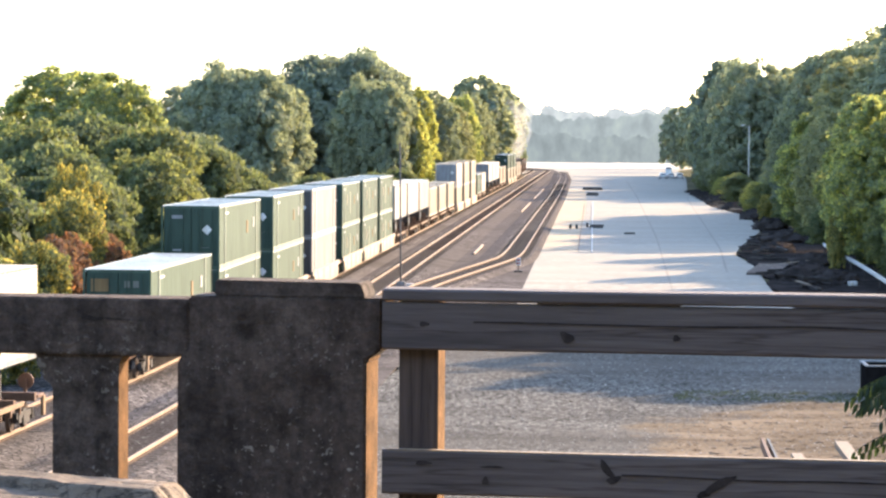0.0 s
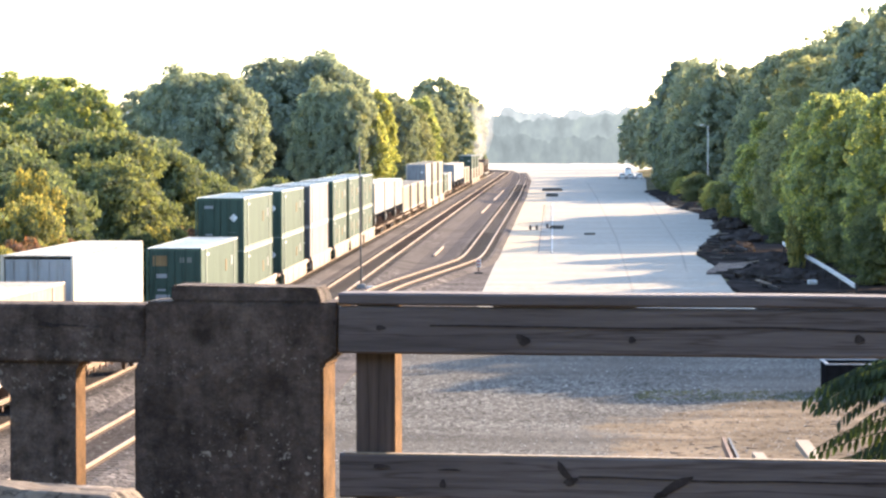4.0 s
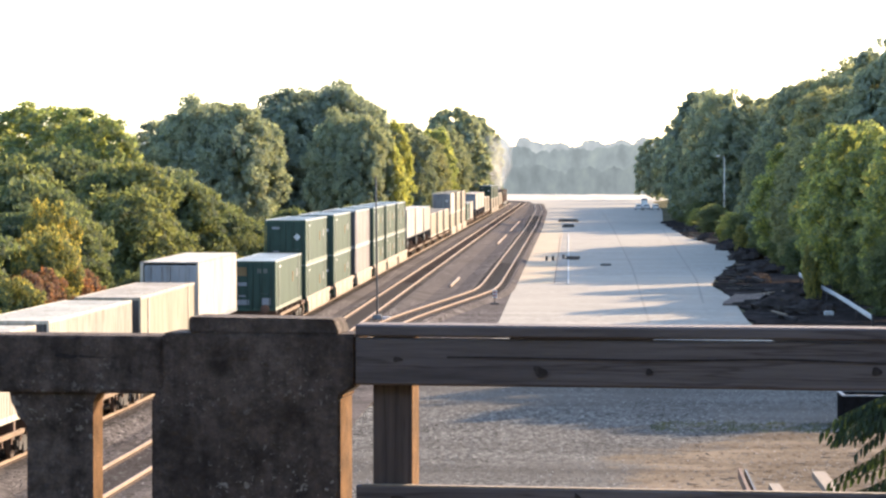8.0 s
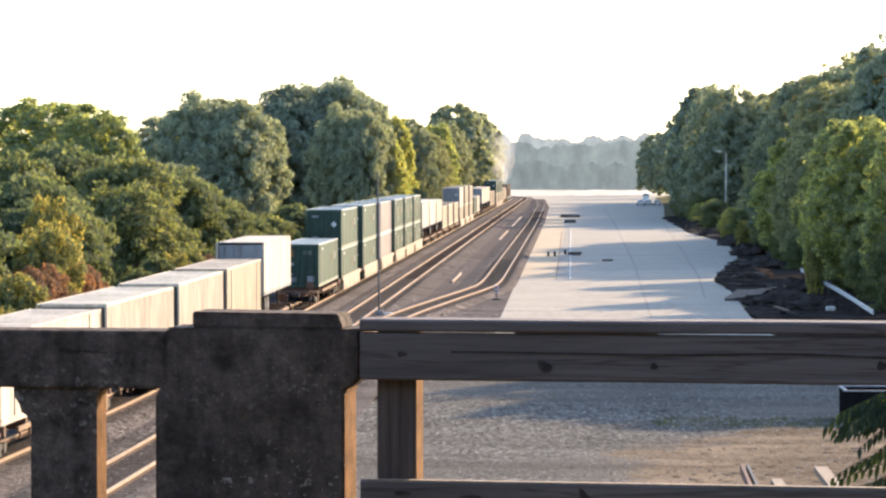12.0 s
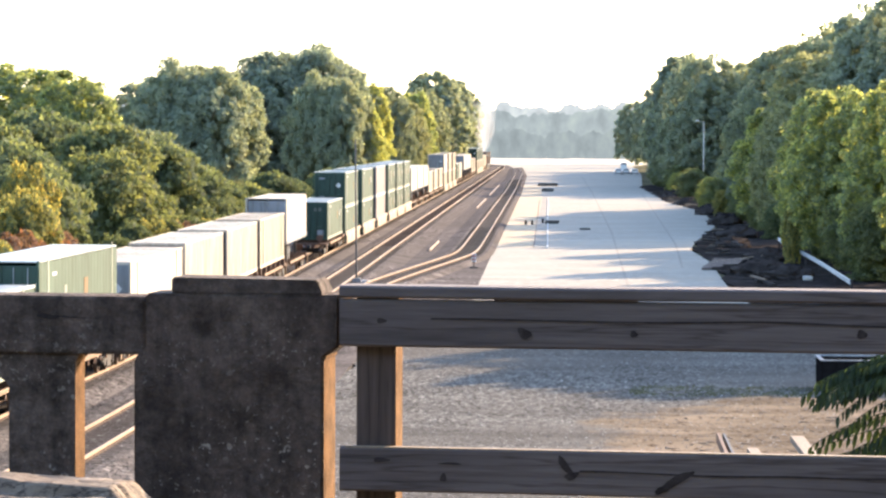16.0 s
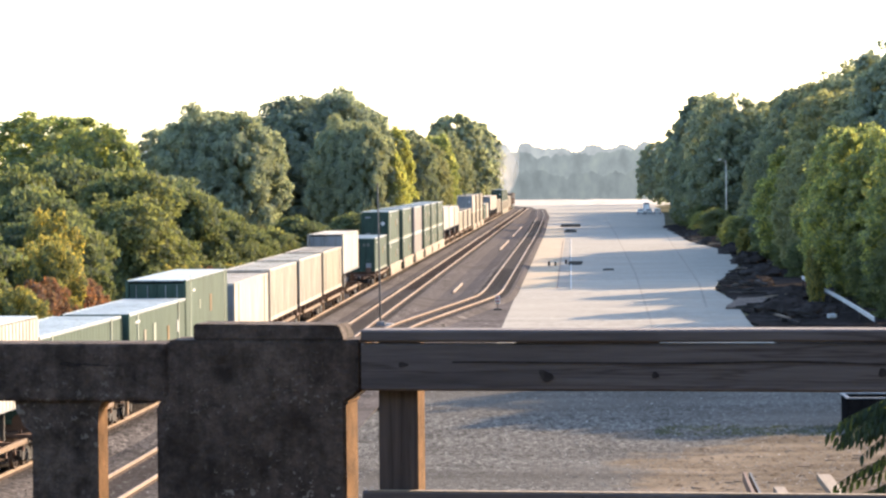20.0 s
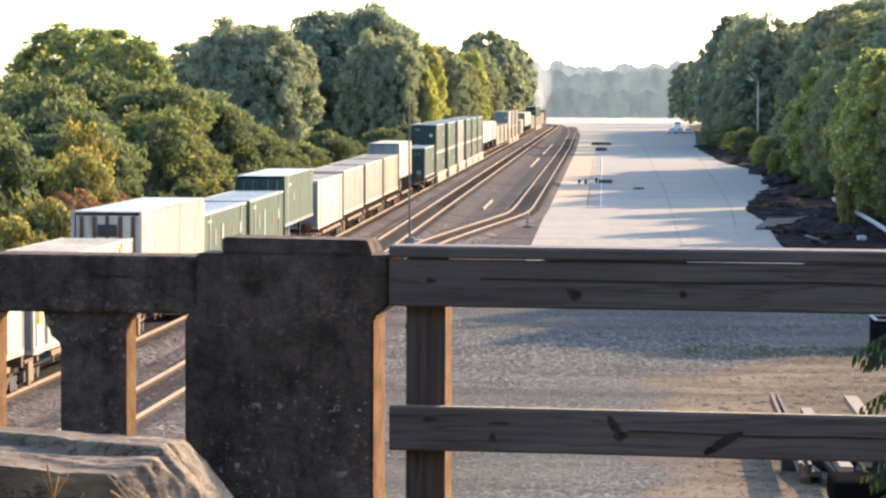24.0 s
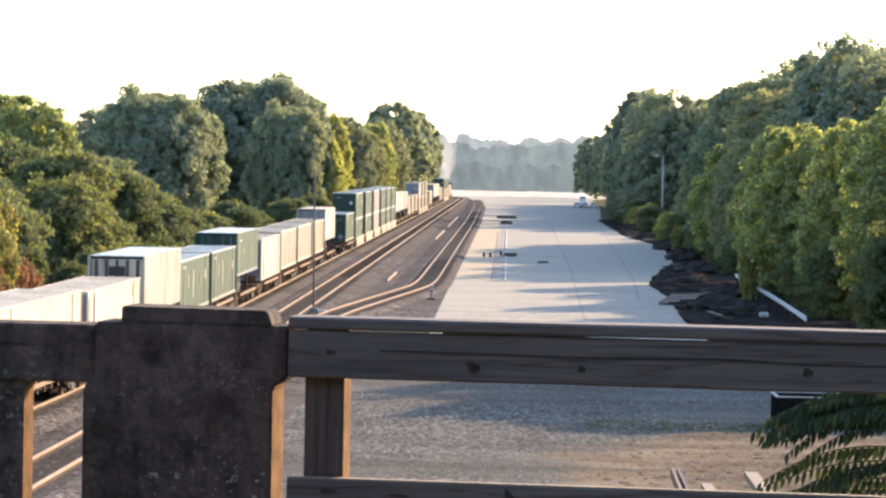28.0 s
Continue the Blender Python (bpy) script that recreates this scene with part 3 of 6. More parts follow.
def well_car(length):
    """A low car whose side sills hold two containers, one on the other."""
    ob = thing("well_car", "faded yellow double-stack well car on the main track", "rail car", "cars of the train")
    l = length
    for s in (-1, 1):
        bm = bmesh.new()
        prof = [(-l / 2 + 0.15, 0.35), (l / 2 - 0.15, 0.35), (l / 2 - 0.15, 1.0), (l / 2 + 0.9, 1.05), (l / 2 + 0.9, 1.3), (-l / 2 - 0.9, 1.3), (-l / 2 - 0.9, 1.05),
                (-l / 2 + 0.15, 1.0)]
        outer = [bm.verts.new((s * 1.46, y, z)) for y, z in prof]
        inner = [bm.verts.new((s * 1.36, y, z)) for y, z in prof]
        bm.faces.new(outer)
        bm.faces.new(inner)
        for i in range(len(prof)):
            k = (i + 1) % len(prof)
            bm.faces.new((outer[i], inner[i], inner[k], outer[k]))
        bmesh.ops.recalc_face_normals(bm, faces=bm.faces[:])
        part("side_sill", bm, STEEL_TAN, ob)
        first = None
        for i in range(4):
            y = -l / 2 + l * (i + 0.5) / 4
            if first is None:
                first = part("stiffener", block(-0.03, 0.02, -0.05, 0.05, 0.38, 1.26), STEEL_TAN, ob)
                first.matrix_basis = pose(s * 1.46, y, 0, 0, 0, 0 if s > 0 else 180)
            else:
                share("stiffener", first.data, ob, pose(s * 1.46, y, 0, 0, 0, 0 if s > 0 else 180))
    part("well_floor", block(-1.36, 1.36, -l / 2, l / 2, 0.3, 0.425), STEEL_DARK, ob)
    for e in (-1, 1):
        a, b = sorted((e * (l / 2 + 0.05), e * (l / 2 + 2.3)))
        part("end_platform", block(-1.3, 1.3, a, b, 0.95, 1.12, bevel=0.02), STEEL_RUST, ob)
        part("coupler", block(-0.14, 0.14, *sorted((e * (l / 2 + 2.2), e * (l / 2 + 3.2))), 0.7, 0.95, bevel=0.03), STEEL_DARK, ob)
        part("brake_stand", block(-0.9, -0.82, *sorted((e * (l / 2 + 1.0), e * (l / 2 + 1.1))), 1.12, 1.9), STEEL_RUST, ob)
        bogie(ob, e * (l / 2 + 1.3))
    return ob


def spine_car(length, deck=1.12):
    """An open car: a centre beam, cross arms that carry the load, short end platforms over the trucks."""
    ob = thing("spine_car", "rust-brown open spine car on the main track", "rail car", "cars of the train")
    l = length
    part("centre_beam", block(-0.33, 0.33, -l / 2 - 1.2, l / 2 + 1.2, 0.66, 1.02, bevel=0.02), STEEL_RUST, ob)
    arm = brace = None
    for i in range(6):
        y = -l / 2 + 0.35 + (l - 0.7) * i / 5
        if arm is None:
            arm = part("cross_arm", block(-1.33, 1.33, -0.13, 0.13, 0.9, deck - 0.005), STEEL_RUST, ob)
            arm.matrix_basis = pose(0, y, 0)
        else:
            share("cross_arm", arm.data, ob, pose(0, y, 0))
    for s in (-1, 1):
        part("side_sill", block(s * 1.33 - 0.05, s * 1.33 + 0.05, -l / 2 + 2.1, l / 2 - 2.1, 0.9, 1.06, bevel=0.012), STEEL_OCHRE, ob)
        for i in range(9):
            y = -l / 2 + 2.5 + (l - 5.0) * i / 8
            if brace is None:
                brace = part("hanger", block(-0.03, 0.03, -0.06, 0.06, 0.68, 0.9), STEEL_RUST, ob)
                brace.matrix_basis = pose(s * 1.33, y, 0)
            else:
                share("hanger", brace.data, ob, pose(s * 1.33, y, 0))
        for e in (-1, 1):
            part("step", block(s * 1.3 - 0.05, s * 1.3 + 0.05, *sorted((e * (l / 2 + 0.7), e * (l / 2 + 0.98))), 0.35, 0.98), STEEL_OCHRE, ob)
    for e in (-1, 1):
        part("end_platform", block(-1.3, 1.3, *sorted((e * (l / 2 + 0.1), e * (l / 2 + 1.0))), 0.94, 1.06, bevel=0.02), STEEL_RUST, ob)
        part("brake_wheel", rod((0.75, e * (l / 2 + 0.72), 1.45), (0.75, e * (l / 2 + 0.78), 1.45), 0.26, sides=14), STEEL_RUST, ob)
        part("brake_post", block(0.70, 0.80, *sorted((e * (l / 2 + 0.62), e * (l / 2 + 0.7))), 1.05, 1.5), STEEL_RUST, ob)
        part("coupler", block(-0.14, 0.14, *sorted((e * (l / 2 + 0.9), e * (l / 2 + 1.9))), 0.7, 0.95, bevel=0.03), STEEL_DARK, ob)
        bogie(ob, e * (l / 2 - 0.5))
    return ob


def trailer(label, length, height, side_mat, end_mat, ribs=0, marks=()):
    """A road trailer: a box on its wheels and landing legs, rear doors facing -y."""
    ob = thing("road_trailer", label, "trailer", "trailers on the train")
    w, l, z0, h = 1.295, length, 1.15, height
    for s in (-1, 1):
        bm = bmesh.new()
        ribbed_side(l, h, s * w, ribs or 24, 0.035 if ribs else 0.008, bm, z0)
        part("side_wall", bm, side_mat, ob)
        part("bottom_rail", block(s * w - 0.03, s * w + 0.02, -l / 2, l / 2, z0 - 0.06, z0 + 0.12, bevel=0.01), GREY, ob)
        part("corner_post", block(s * w - 0.09, s * w + 0.006, -l / 2 - 0.02, -l / 2 + 0.1, z0 - 0.1, h, bevel=0.012), side_mat, ob)
    part("roof", block(-w, w, -l / 2, l / 2, h - 0.06, h, bevel=0.02), ROOF_PALE if side_mat is not WHITE else WHITE, ob)
    part("front_wall", block(-w + 0.05, w - 0.05, l / 2 - 0.06, l / 2 + 0.02, z0, h - 0.05), side_mat, ob)
    part("floor", block(-w + 0.05, w - 0.05, -l / 2 + 0.05, l / 2 - 0.05, z0 - 0.05, z0 + 0.05), STEEL_DARK, ob)
    for s in (-1, 1):
        door = part("door", block(*sorted((s * 0.01, s * (w - 0.1))), -l / 2 + 0.0, -l / 2 + 0.06, z0 + 0.06, h - 0.16, bevel=0.01), end_mat, ob)
        for k in (0.4, 0.9):
            part("lock_rod", rod((s * k, -l / 2 - 0.03, z0 + 0.1), (s * k, -l / 2 - 0.03, h - 0.22), 0.02, sides=6), GREY, door)
        part("landing_leg", block(s * 0.8 - 0.07, s * 0.8 + 0.07, l / 2 - 3.2, l / 2 - 3.05, 0.05, z0), STEEL_DARK, ob)
    for y in (-l / 2 + 1.4, -l / 2 + 2.65):
        for s in (-1, 1):
            bm = rod((s * 0.85, y, 0.5), (s * 1.22, y, 0.5), 0.5, sides=20)
            tyre = part("tyre", bm, STEEL_DARK, ob)
            part("hub", rod((s * 1.2, y, 0.5), (s * 1.25, y, 0.5), 0.22, sides=12), GREY, tyre)
        part("axle", rod((-0.9, y, 0.5), (0.9, y, 0.5), 0.07), STEEL_DARK, ob)
    for y, z, wd, ht, mt in marks:
        part("marking", block(w, w + 0.018, y - wd / 2, y + wd / 2, z - ht / 2, z + ht / 2), mt, ob)
    part("bumper_bar", block(-1.1, 1.1, -l / 2 + 0.05, -l / 2 + 0.15, 0.55, 0.67), STEEL_DARK, ob)
    return ob


def locomotive():
    ob = thing("locomotive", "dark diesel locomotive at the head of the train", "locomotive", "locomotives")
    part("frame", block(-1.5, 1.5, -10.5, 10.5, 1.0, 1.5, bevel=0.05), STEEL_DARK, ob)
    part("long_hood", block(-0.95, 0.95, -9.8, 5.2, 1.5, 4.3, bevel=0.12), STEEL_RUST, ob)
    part("radiator", block(-1.45, 1.45, -9.6, -5.6, 3.3, 4.5, bevel=0.08), STEEL_DARK, ob)
    part("cab", block(-1.5, 1.5, 5.3, 8.2, 1.5, 4.65, bevel=0.12), STEEL_RUST, ob)
    part("short_hood", block(-0.95, 0.95, 8.25, 10.2, 1.5, 3.1, bevel=0.15), STEEL_RUST, ob)
    part("exhaust_stack", block(-0.4, 0.4, -1.0, 0.2, 4.3, 4.6, bevel=0.04), STEEL_DARK, ob)
    part("fuel_tank", block(-1.3, 1.3, -3.2, 3.2, 0.35, 1.0, bevel=0.15), STEEL_DARK, ob)
    for s in (-1, 1):
        part("handrail", rod((s * 1.45, -10.0, 2.5), (s * 1.45, 5.0, 2.5), 0.025, sides=6), GREY, ob)
        part("side_window", block(s * 1.5 - 0.03, s * 1.5 + 0.01, 6.0, 7.6, 3.2, 4.1), GREY, ob)
    for e in (-6.6, 6.6):
        bogie(ob, e)
    return ob


def load(kind, y0, length, make, deck=1.25):
    """Puts a car at y0 (its load's rear end at the start) and what it carries on it."""
    mid = y0 + length / 2
    if kind == "stack":
        car = well_car(length)
        MOVING.append((car, mid, 0.0))
        for n, thing_made in enumerate(make):
            MOVING.append((thing_made, mid, 0.43 + n * 2.91))
    else:
        MOVING.append((spine_car(length, deck), mid, 0.0))
        MOVING.append((make[0], mid, deck))


def again(ob):
    return copy_thing(ob, Matrix.Identity(4))


GM = [(2.4, 1.65, 0.45, 0.6, MARK_ORANGE), (5.0, 1.8, 0.3, 0.5, MARK_WHITE), (-5.4, 2.5, 0.9, 0.1, MARK_WHITE)]
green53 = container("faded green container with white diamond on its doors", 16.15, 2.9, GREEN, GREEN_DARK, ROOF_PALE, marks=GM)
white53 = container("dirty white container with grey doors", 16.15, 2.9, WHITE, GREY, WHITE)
dusty53 = container("dusty pale grey container with doors coloured dark as in shade", 16.15, 2.9, DUSTY, END_SHADED, ROOF_PALE)
cream53 = container("cream ribbed container on an open car", 15.5, 2.9, CREAM, END_SHADED, BONE, ribs=40, posts=False, end_style="wall")
tan53 = container("tan container with pale roof", 15.5, 2.9, TAN, END_SHADED, CREAM)
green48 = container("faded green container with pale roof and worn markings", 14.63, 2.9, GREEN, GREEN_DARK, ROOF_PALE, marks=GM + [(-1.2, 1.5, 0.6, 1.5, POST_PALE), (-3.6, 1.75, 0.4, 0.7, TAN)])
white_trailer = trailer("dirty white road trailer with grey doors", 15.0, 4.05, WHITE, GREY)
white_trailer48 = trailer("cream ribbed road trailer with dark bars on its rear wall", 14.63, 3.9, BONE, WHITE, ribs=30)
for x in (-0.98, -0.5, 0.0, 0.5, 0.98):
    part("rear_bar", block(x - 0.07, x + 0.07, -7.37, -7.3, 1.25, 3.72, bevel=0.01), STEEL_RUST, white_trailer48, "dark upright bar")
part("rear_plate", block(-0.36, 0.36, -7.385, -7.372, 2.95, 3.4), STEEL_DARK, white_trailer48, "dark square plate")
green_trailer = trailer("green container on a wheeled chassis", 15.0, 3.85, GREEN, GREEN_DARK, marks=[(1.0, 2.5, 0.7, 0.8, MARK_ORANGE), (-2.9, 2.6, 0.4, 0.4, POST_PALE), (-6.0, 2.6, 0.2, 2.8, POST_PALE), (6.4, 2.6, 0.2, 2.8, POST_PALE), (-4.9, 3.3, 0.7, 0.12, MARK_WHITE)])
load("stack", 130.0, 16.15, [green53, again(green53)])
load("stack", 152.0, 16.15, [again(green53), again(green53)])
load("stack", 173.2, 16.15, [again(dusty53), dusty53])
for y in (194.2, 211.4, 228.4):
    load("stack", y, 14.63, [again(green48), green48 if y < 200 else again(green48)])
FADED = painted("nearly_worn_off_marking", (0.13, 0.13, 0.11), vary=0.5)
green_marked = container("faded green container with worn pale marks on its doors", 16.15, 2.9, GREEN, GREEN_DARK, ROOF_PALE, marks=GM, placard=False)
for x, z, wd, ht, mt in ((-0.72, 2.28, 0.7, 0.5, MARK_ORANGE), (0.35, 2.32, 0.22, 0.26, FADED), (0.7, 2.32, 0.22, 0.26, FADED), (-0.62, 1.55, 0.55, 0.2, GREY), (0.75, 0.55, 0.5, 0.4, GREY), (-0.6, 0.5, 0.7, 0.3, GREY)):
    part("marking", block(x - wd / 2, x + wd / 2, -8.09, -8.07, z - ht / 2, z + ht / 2), mt, green_marked)
load("flat", 110.8, 16.15, [green_marked], 1.3)
load("trailer", 76.2, 15.0, [white_trailer], 1.18)
load("flat", 59.2, 15.4, [tan53], 1.45)
load("flat", 41.5, 16.15, [again(cream53)], 1.42)
load("flat", 24.3, 15.4, [cream53], 1.38)
load("flat", 7.0, 16.15, [white53])
load("trailer", -11.2, 15.0, [green_trailer], 1.12)
load("flat", -26.4, 14.63, [again(green48)], 1.3)
load("flat", -42.4, 14.63, [again(green48)], 1.3)
load("trailer", -57.3, 14.63, [white_trailer48], 1.02)
MARK_YELLOW = painted("faded_yellow_marking", (0.42, 0.3, 0.06))
white_marked = container("dirty white container with yellow placards on its side", 16.15, 2.9, WHITE, GREY, WHITE,
                         marks=[(5.9, 2.4, 0.7, 0.5, MARK_YELLOW), (-7.2, 1.2, 0.45, 0.5, MARK_YELLOW), (-6.4, 1.45, 0.05, 2.4, GREY), (-7.7, 1.45, 0.05, 2.4, GREY)])
load("flat", -75.0, 16.15, [white_marked], 1.1)
load("flat", -92.5, 16.15, [again(white53)])
load("trailer", -110.0, 14.63, [again(white_trailer48)])
load("trailer", 246.0, 15.0, [again(white_trailer)])
load("trailer", 263.5, 15.0, [again(white_trailer)])
load("trailer", 281.0, 14.63, [again(white_trailer48)])
for y in (297.5, 316.5, 336.0):
    load("flat", y, 16.15, [again(tan53)])
for y in (357.0, 378.5, 400.0):
    load("stack", y, 16.15, [again(tan53), again(white53) if y < 360 else again(tan53)])
load("flat", 421.0, 14.63, [again(green48)])
load("flat", 438.0, 16.15, [again(white53)])
for y in (468.0, 486.0, 504.0):
    load("trailer", y, 15.0, [again(white_trailer)])
for y in (524.0, 543.0):
    load("flat", y, 16.15, [again(tan53)])
for y in (572.0, 593.5, 615.0):
    load("stack", y, 16.15, [again(tan53), again(green53)])
load("flat", 637.0, 16.15, [again(tan53)])
load("flat", 656.0, 16.15, [again(tan53)])
loco = locomotive()
MOVING.append((loco, 689.0, 0.0))
MOVING.append((again(loco), 712.0, 0.0))


def smoke_mat():
    m = bpy.data.materials.new("thin_exhaust_smoke")
    m.use_nodes = True
    nt = m.node_tree
    nt.nodes.clear()
    clear, grey = nt.nodes.new("ShaderNodeBsdfTransparent"), nt.nodes.new("ShaderNodeBsdfTranslucent")
    grey.inputs[0].default_value = (0.6, 0.6, 0.6, 1)
    k, o = nt.nodes.new("ShaderNodeMixShader"), nt.nodes.new("ShaderNodeOutputMaterial")
    thick = ramp(nt, noise_node(nt, 0.35, 4), [(0.3, (0.01, 0.01, 0.01)), (0.7, (0.12, 0.12, 0.12))])
    nt.links.new(thick, k.inputs[0])
    nt.links.new(clear.outputs[0], k.inputs[1])
    nt.links.new(grey.outputs[0], k.inputs[2])
    nt.links.new(k.outputs[0], o.inputs[0])
    return m


smoke, SMOKE = thing("exhaust_smoke", "thin pale exhaust smoke drifting above the locomotive", "smoke"), smoke_mat()
for n, (r, h) in enumerate(((6.0, 14.0), (4.2, 12.0), (2.6, 9.0))):
    bm = bmesh.new()
    bmesh.ops.create_icosphere(bm, subdivisions=4, radius=1.0)
    for v in bm.verts:
        p = v.co.copy()
        k = 1 + 0.35 * noise.noise(p * 1.4 + Vector((n * 5, 0, 0))) + 0.14 * noise.noise(p * 4)
        up = (p.z + 1) / 2
        v.co = Vector((p.x * r * k * (0.35 + 0.75 * up) - 1.2 * up, p.y * r * k * (0.5 + 0.8 * up), up * h * (0.8 + 0.2 * k)))
    for f in bm.faces:
        f.smooth = True
    part("puff", bm, SMOKE, smoke)
MOVING.append((smoke, 700.0, 4.65))


# ---- bridge: deck, concrete balustrade, timber barrier ----
RY = 8.7  # the face of the balustrade
DECK = 7.75
deck = tagged(part("bridge_deck", block(-30, 30, -6, 9.25, DECK - 0.6, DECK - 0.02), CONCRETE), "concrete road bridge deck", "bridge", kind="structure")
road = tagged(part("road", block(-30, 30, -5, 6.2, DECK - 0.02, DECK), ASPHALT), "asphalt road on the bridge", "road", kind="structure")

SKEW, PIVOT = 6.0, -0.65  # the balustrade stands a little askew to the tracks


def face(x):
    """A place along the balustrade's face, as seen on a line square to the tracks."""
    k = math.tan(radians(SKEW))
    r = x / RY
    return PIVOT + (r * (RY + k * PIVOT) / (1 + r * k) - PIVOT) / math.cos(radians(SKEW))


def askew(ob):
    ob.matrix_basis = pose(PIVOT, RY, 0, 0, 0, -SKEW) @ pose(-PIVOT, -RY, 0)
    return ob


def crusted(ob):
    """Colours the side faces ochre, standing in for warm sunlight on them."""
    ob.data.materials.append(OCHRE_SUNLIT)
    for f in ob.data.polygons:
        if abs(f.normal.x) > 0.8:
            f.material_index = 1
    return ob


balustrade = askew(thing("balustrade", "weathered concrete bridge balustrade with lichen spots", "balustrade"))
part("top_beam", block(-6.0, face(-1.229), RY + 0.012, RY + 0.17, 8.672, 8.852, bevel=0.012), CONCRETE, balustrade)
part("bottom_beam", block(-6.0, face(-1.262), RY + 0.02, RY + 0.16, DECK - 0.02, 8.05, bevel=0.01), CONCRETE, balustrade)
for n in range(9):
    x0, x1 = face(-1.651 - 0.406 * n), face(-1.447 - 0.406 * n)
    bm = bmesh.new()
    prof = [(x0, 8.04), (x1, 8.04), (x1, 8.645), (x1 + 0.012, 8.668), (x1 + 0.025, 8.68), (x0 - 0.025, 8.68), (x0 - 0.012, 8.668), (x0, 8.645)]
    if n == 0:
        # an old patch of concrete fills the corner of the opening
        prof[5:] = [(x0 - 0.056, 8.68), (x0 - 0.05, 8.64), (x0 - 0.036, 8.618), (x0 - 0.03, 8.596), (x0 - 0.008, 8.58), (x0, 8.565)]
    near = [bm.verts.new((x, RY + 0.025, z)) for x, z in prof]
    far = [bm.verts.new((x, RY + 0.135, z)) for x, z in prof]
    bm.faces.new(near)
    bm.faces.new(far)
    for i in range(len(prof)):
        k = (i + 1) % len(prof)
        bm.faces.new((near[i], far[i], far[k], near[k]))
    bmesh.ops.recalc_face_normals(bm, faces=bm.faces[:])
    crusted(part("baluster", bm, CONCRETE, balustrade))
bm = bmesh.new()
prof = [(-1.262, DECK - 0.02), (-0.6, DECK - 0.02), (-0.6, 8.0), (-0.615, 8.03), (-0.655, 8.06), (-0.676, 8.085), (-0.684, 8.12), (-0.684, 8.672), (-0.636, 8.708), (-0.636, 8.862), (-1.229, 8.862),
        (-1.229, 8.70), (-1.262, 8.66)]
front = [bm.verts.new((face(x), RY, z)) for x, z in prof]
rear = [bm.verts.new((face(x), RY + 0.21, z)) for x, z in prof]
bm.faces.new(front)
bm.faces.new(rear)
for i in range(len(prof)):
    k = (i + 1) % len(prof)
    bm.faces.new((front[i], rear[i], rear[k], front[k]))
bmesh.ops.recalc_face_normals(bm, faces=bm.faces[:])
bmesh.ops.bevel(bm, geom=bm.edges[:], offset=0.008, segments=2, affect="EDGES")
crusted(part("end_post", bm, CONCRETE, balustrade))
bm = block(face(-1.15), face(-0.69), RY + 0.012, RY + 0.20, 8.86, 8.911)
for v in bm.verts:
    if v.co.x > face(-0.8) and v.co.z > 8.9:
        v.co += Vector((-0.016, 0, -0.004))
bmesh.ops.bevel(bm, geom=bm.edges[:], offset=0.005, segments=2, affect="EDGES")
part("cap_block", bm, CONCRETE, balustrade, "raised concrete cap with a chipped end")

bm = bmesh.new()
last = None
for i in range(41):
    t = i / 40
    x = face(-1.56) + (face(-1.37) - face(-1.56)) * t
    z = 8.789 - 0.006 * t + 0.004 * noise.noise(Vector((t * 6, 1, 0)))
    h = max(0.0006, 0.009 * math.sin(math.pi * min(1.0, t * 2.2 + 0.12)) if t < 0.4 else 0.0085 * (1 - t) ** 1.4) * (1 + 0.7 * noise.noise(Vector((t * 14, 7, 0))))
    pair = (bm.verts.new((x, RY + 0.0095, z - h)), bm.verts.new((x, RY + 0.0095, z + h * 0.7)))
    if last:
        bm.faces.new((last[0], pair[0], pair[1], last[1]))
    last = pair
part("crack", bm, KNOT, balustrade, "dark tapering crack")

barrier = askew(thing("timber_barrier", "weathered grey timber barrier closing the gap beside the concrete post", "fence"))


def board(name, x0, x1, z0, z1, y0, y1, drop=0.001):
    bm = bmesh.new()
    n = 14
    rng = random.Random(name + str(z0))
    rings = []
    for i in range(n + 1):
        x = x0 + (x1 - x0) * i / n
        dz = -drop * (x - x0) + rng.uniform(-0.0015, 0.0015)
        dy = rng.uniform(-0.002, 0.002)
        b = 0.006
        sec = [(y0 + b, z0), (y1 - b, z0), (y1, z0 + b), (y1, z1 - b), (y1 - b, z1), (y0 + b, z1), (y0, z1 - b), (y0, z0 + b)]
        rings.append([bm.verts.new((x, y + dy, z + dz)) for y, z in sec])
    for a, c in zip(rings, rings[1:]):
        for k in range(8):
            bm.faces.new((a[k], c[k], c[(k + 1) % 8], a[(k + 1) % 8]))
    bm.faces.new(rings[0])
    bm.faces.new(rings[-1])
    bmesh.ops.recalc_face_normals(bm, faces=bm.faces[:])
    return part(name, bm, TIMBER, barrier)


board("cap_board", -0.628, 3.4, 8.859, 8.896, RY - 0.05, RY + 0.09)
top_board = board("top_board", -0.628, 3.4, 8.712, 8.855, RY - 0.04, RY)
# filler added to shut part of the light slit, placed to the camera's view
part("packing_strip", block(-0.16, 0.27, RY - 0.034, RY - 0.006, 8.8555, 8.8585), TIMBER, barrier)
low_board = board("lower_board", -0.628, 3.4, 8.273, 8.407, RY - 0.04, RY)
for x in (-0.523, 1.75):
    bm = block(-0.061, 0.061, -0.065, 0.065, DECK - 0.02, 8.856, bevel=0.005)
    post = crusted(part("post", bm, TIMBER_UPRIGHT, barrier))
    post.matrix_basis = pose(x, RY + 0.068, 0)
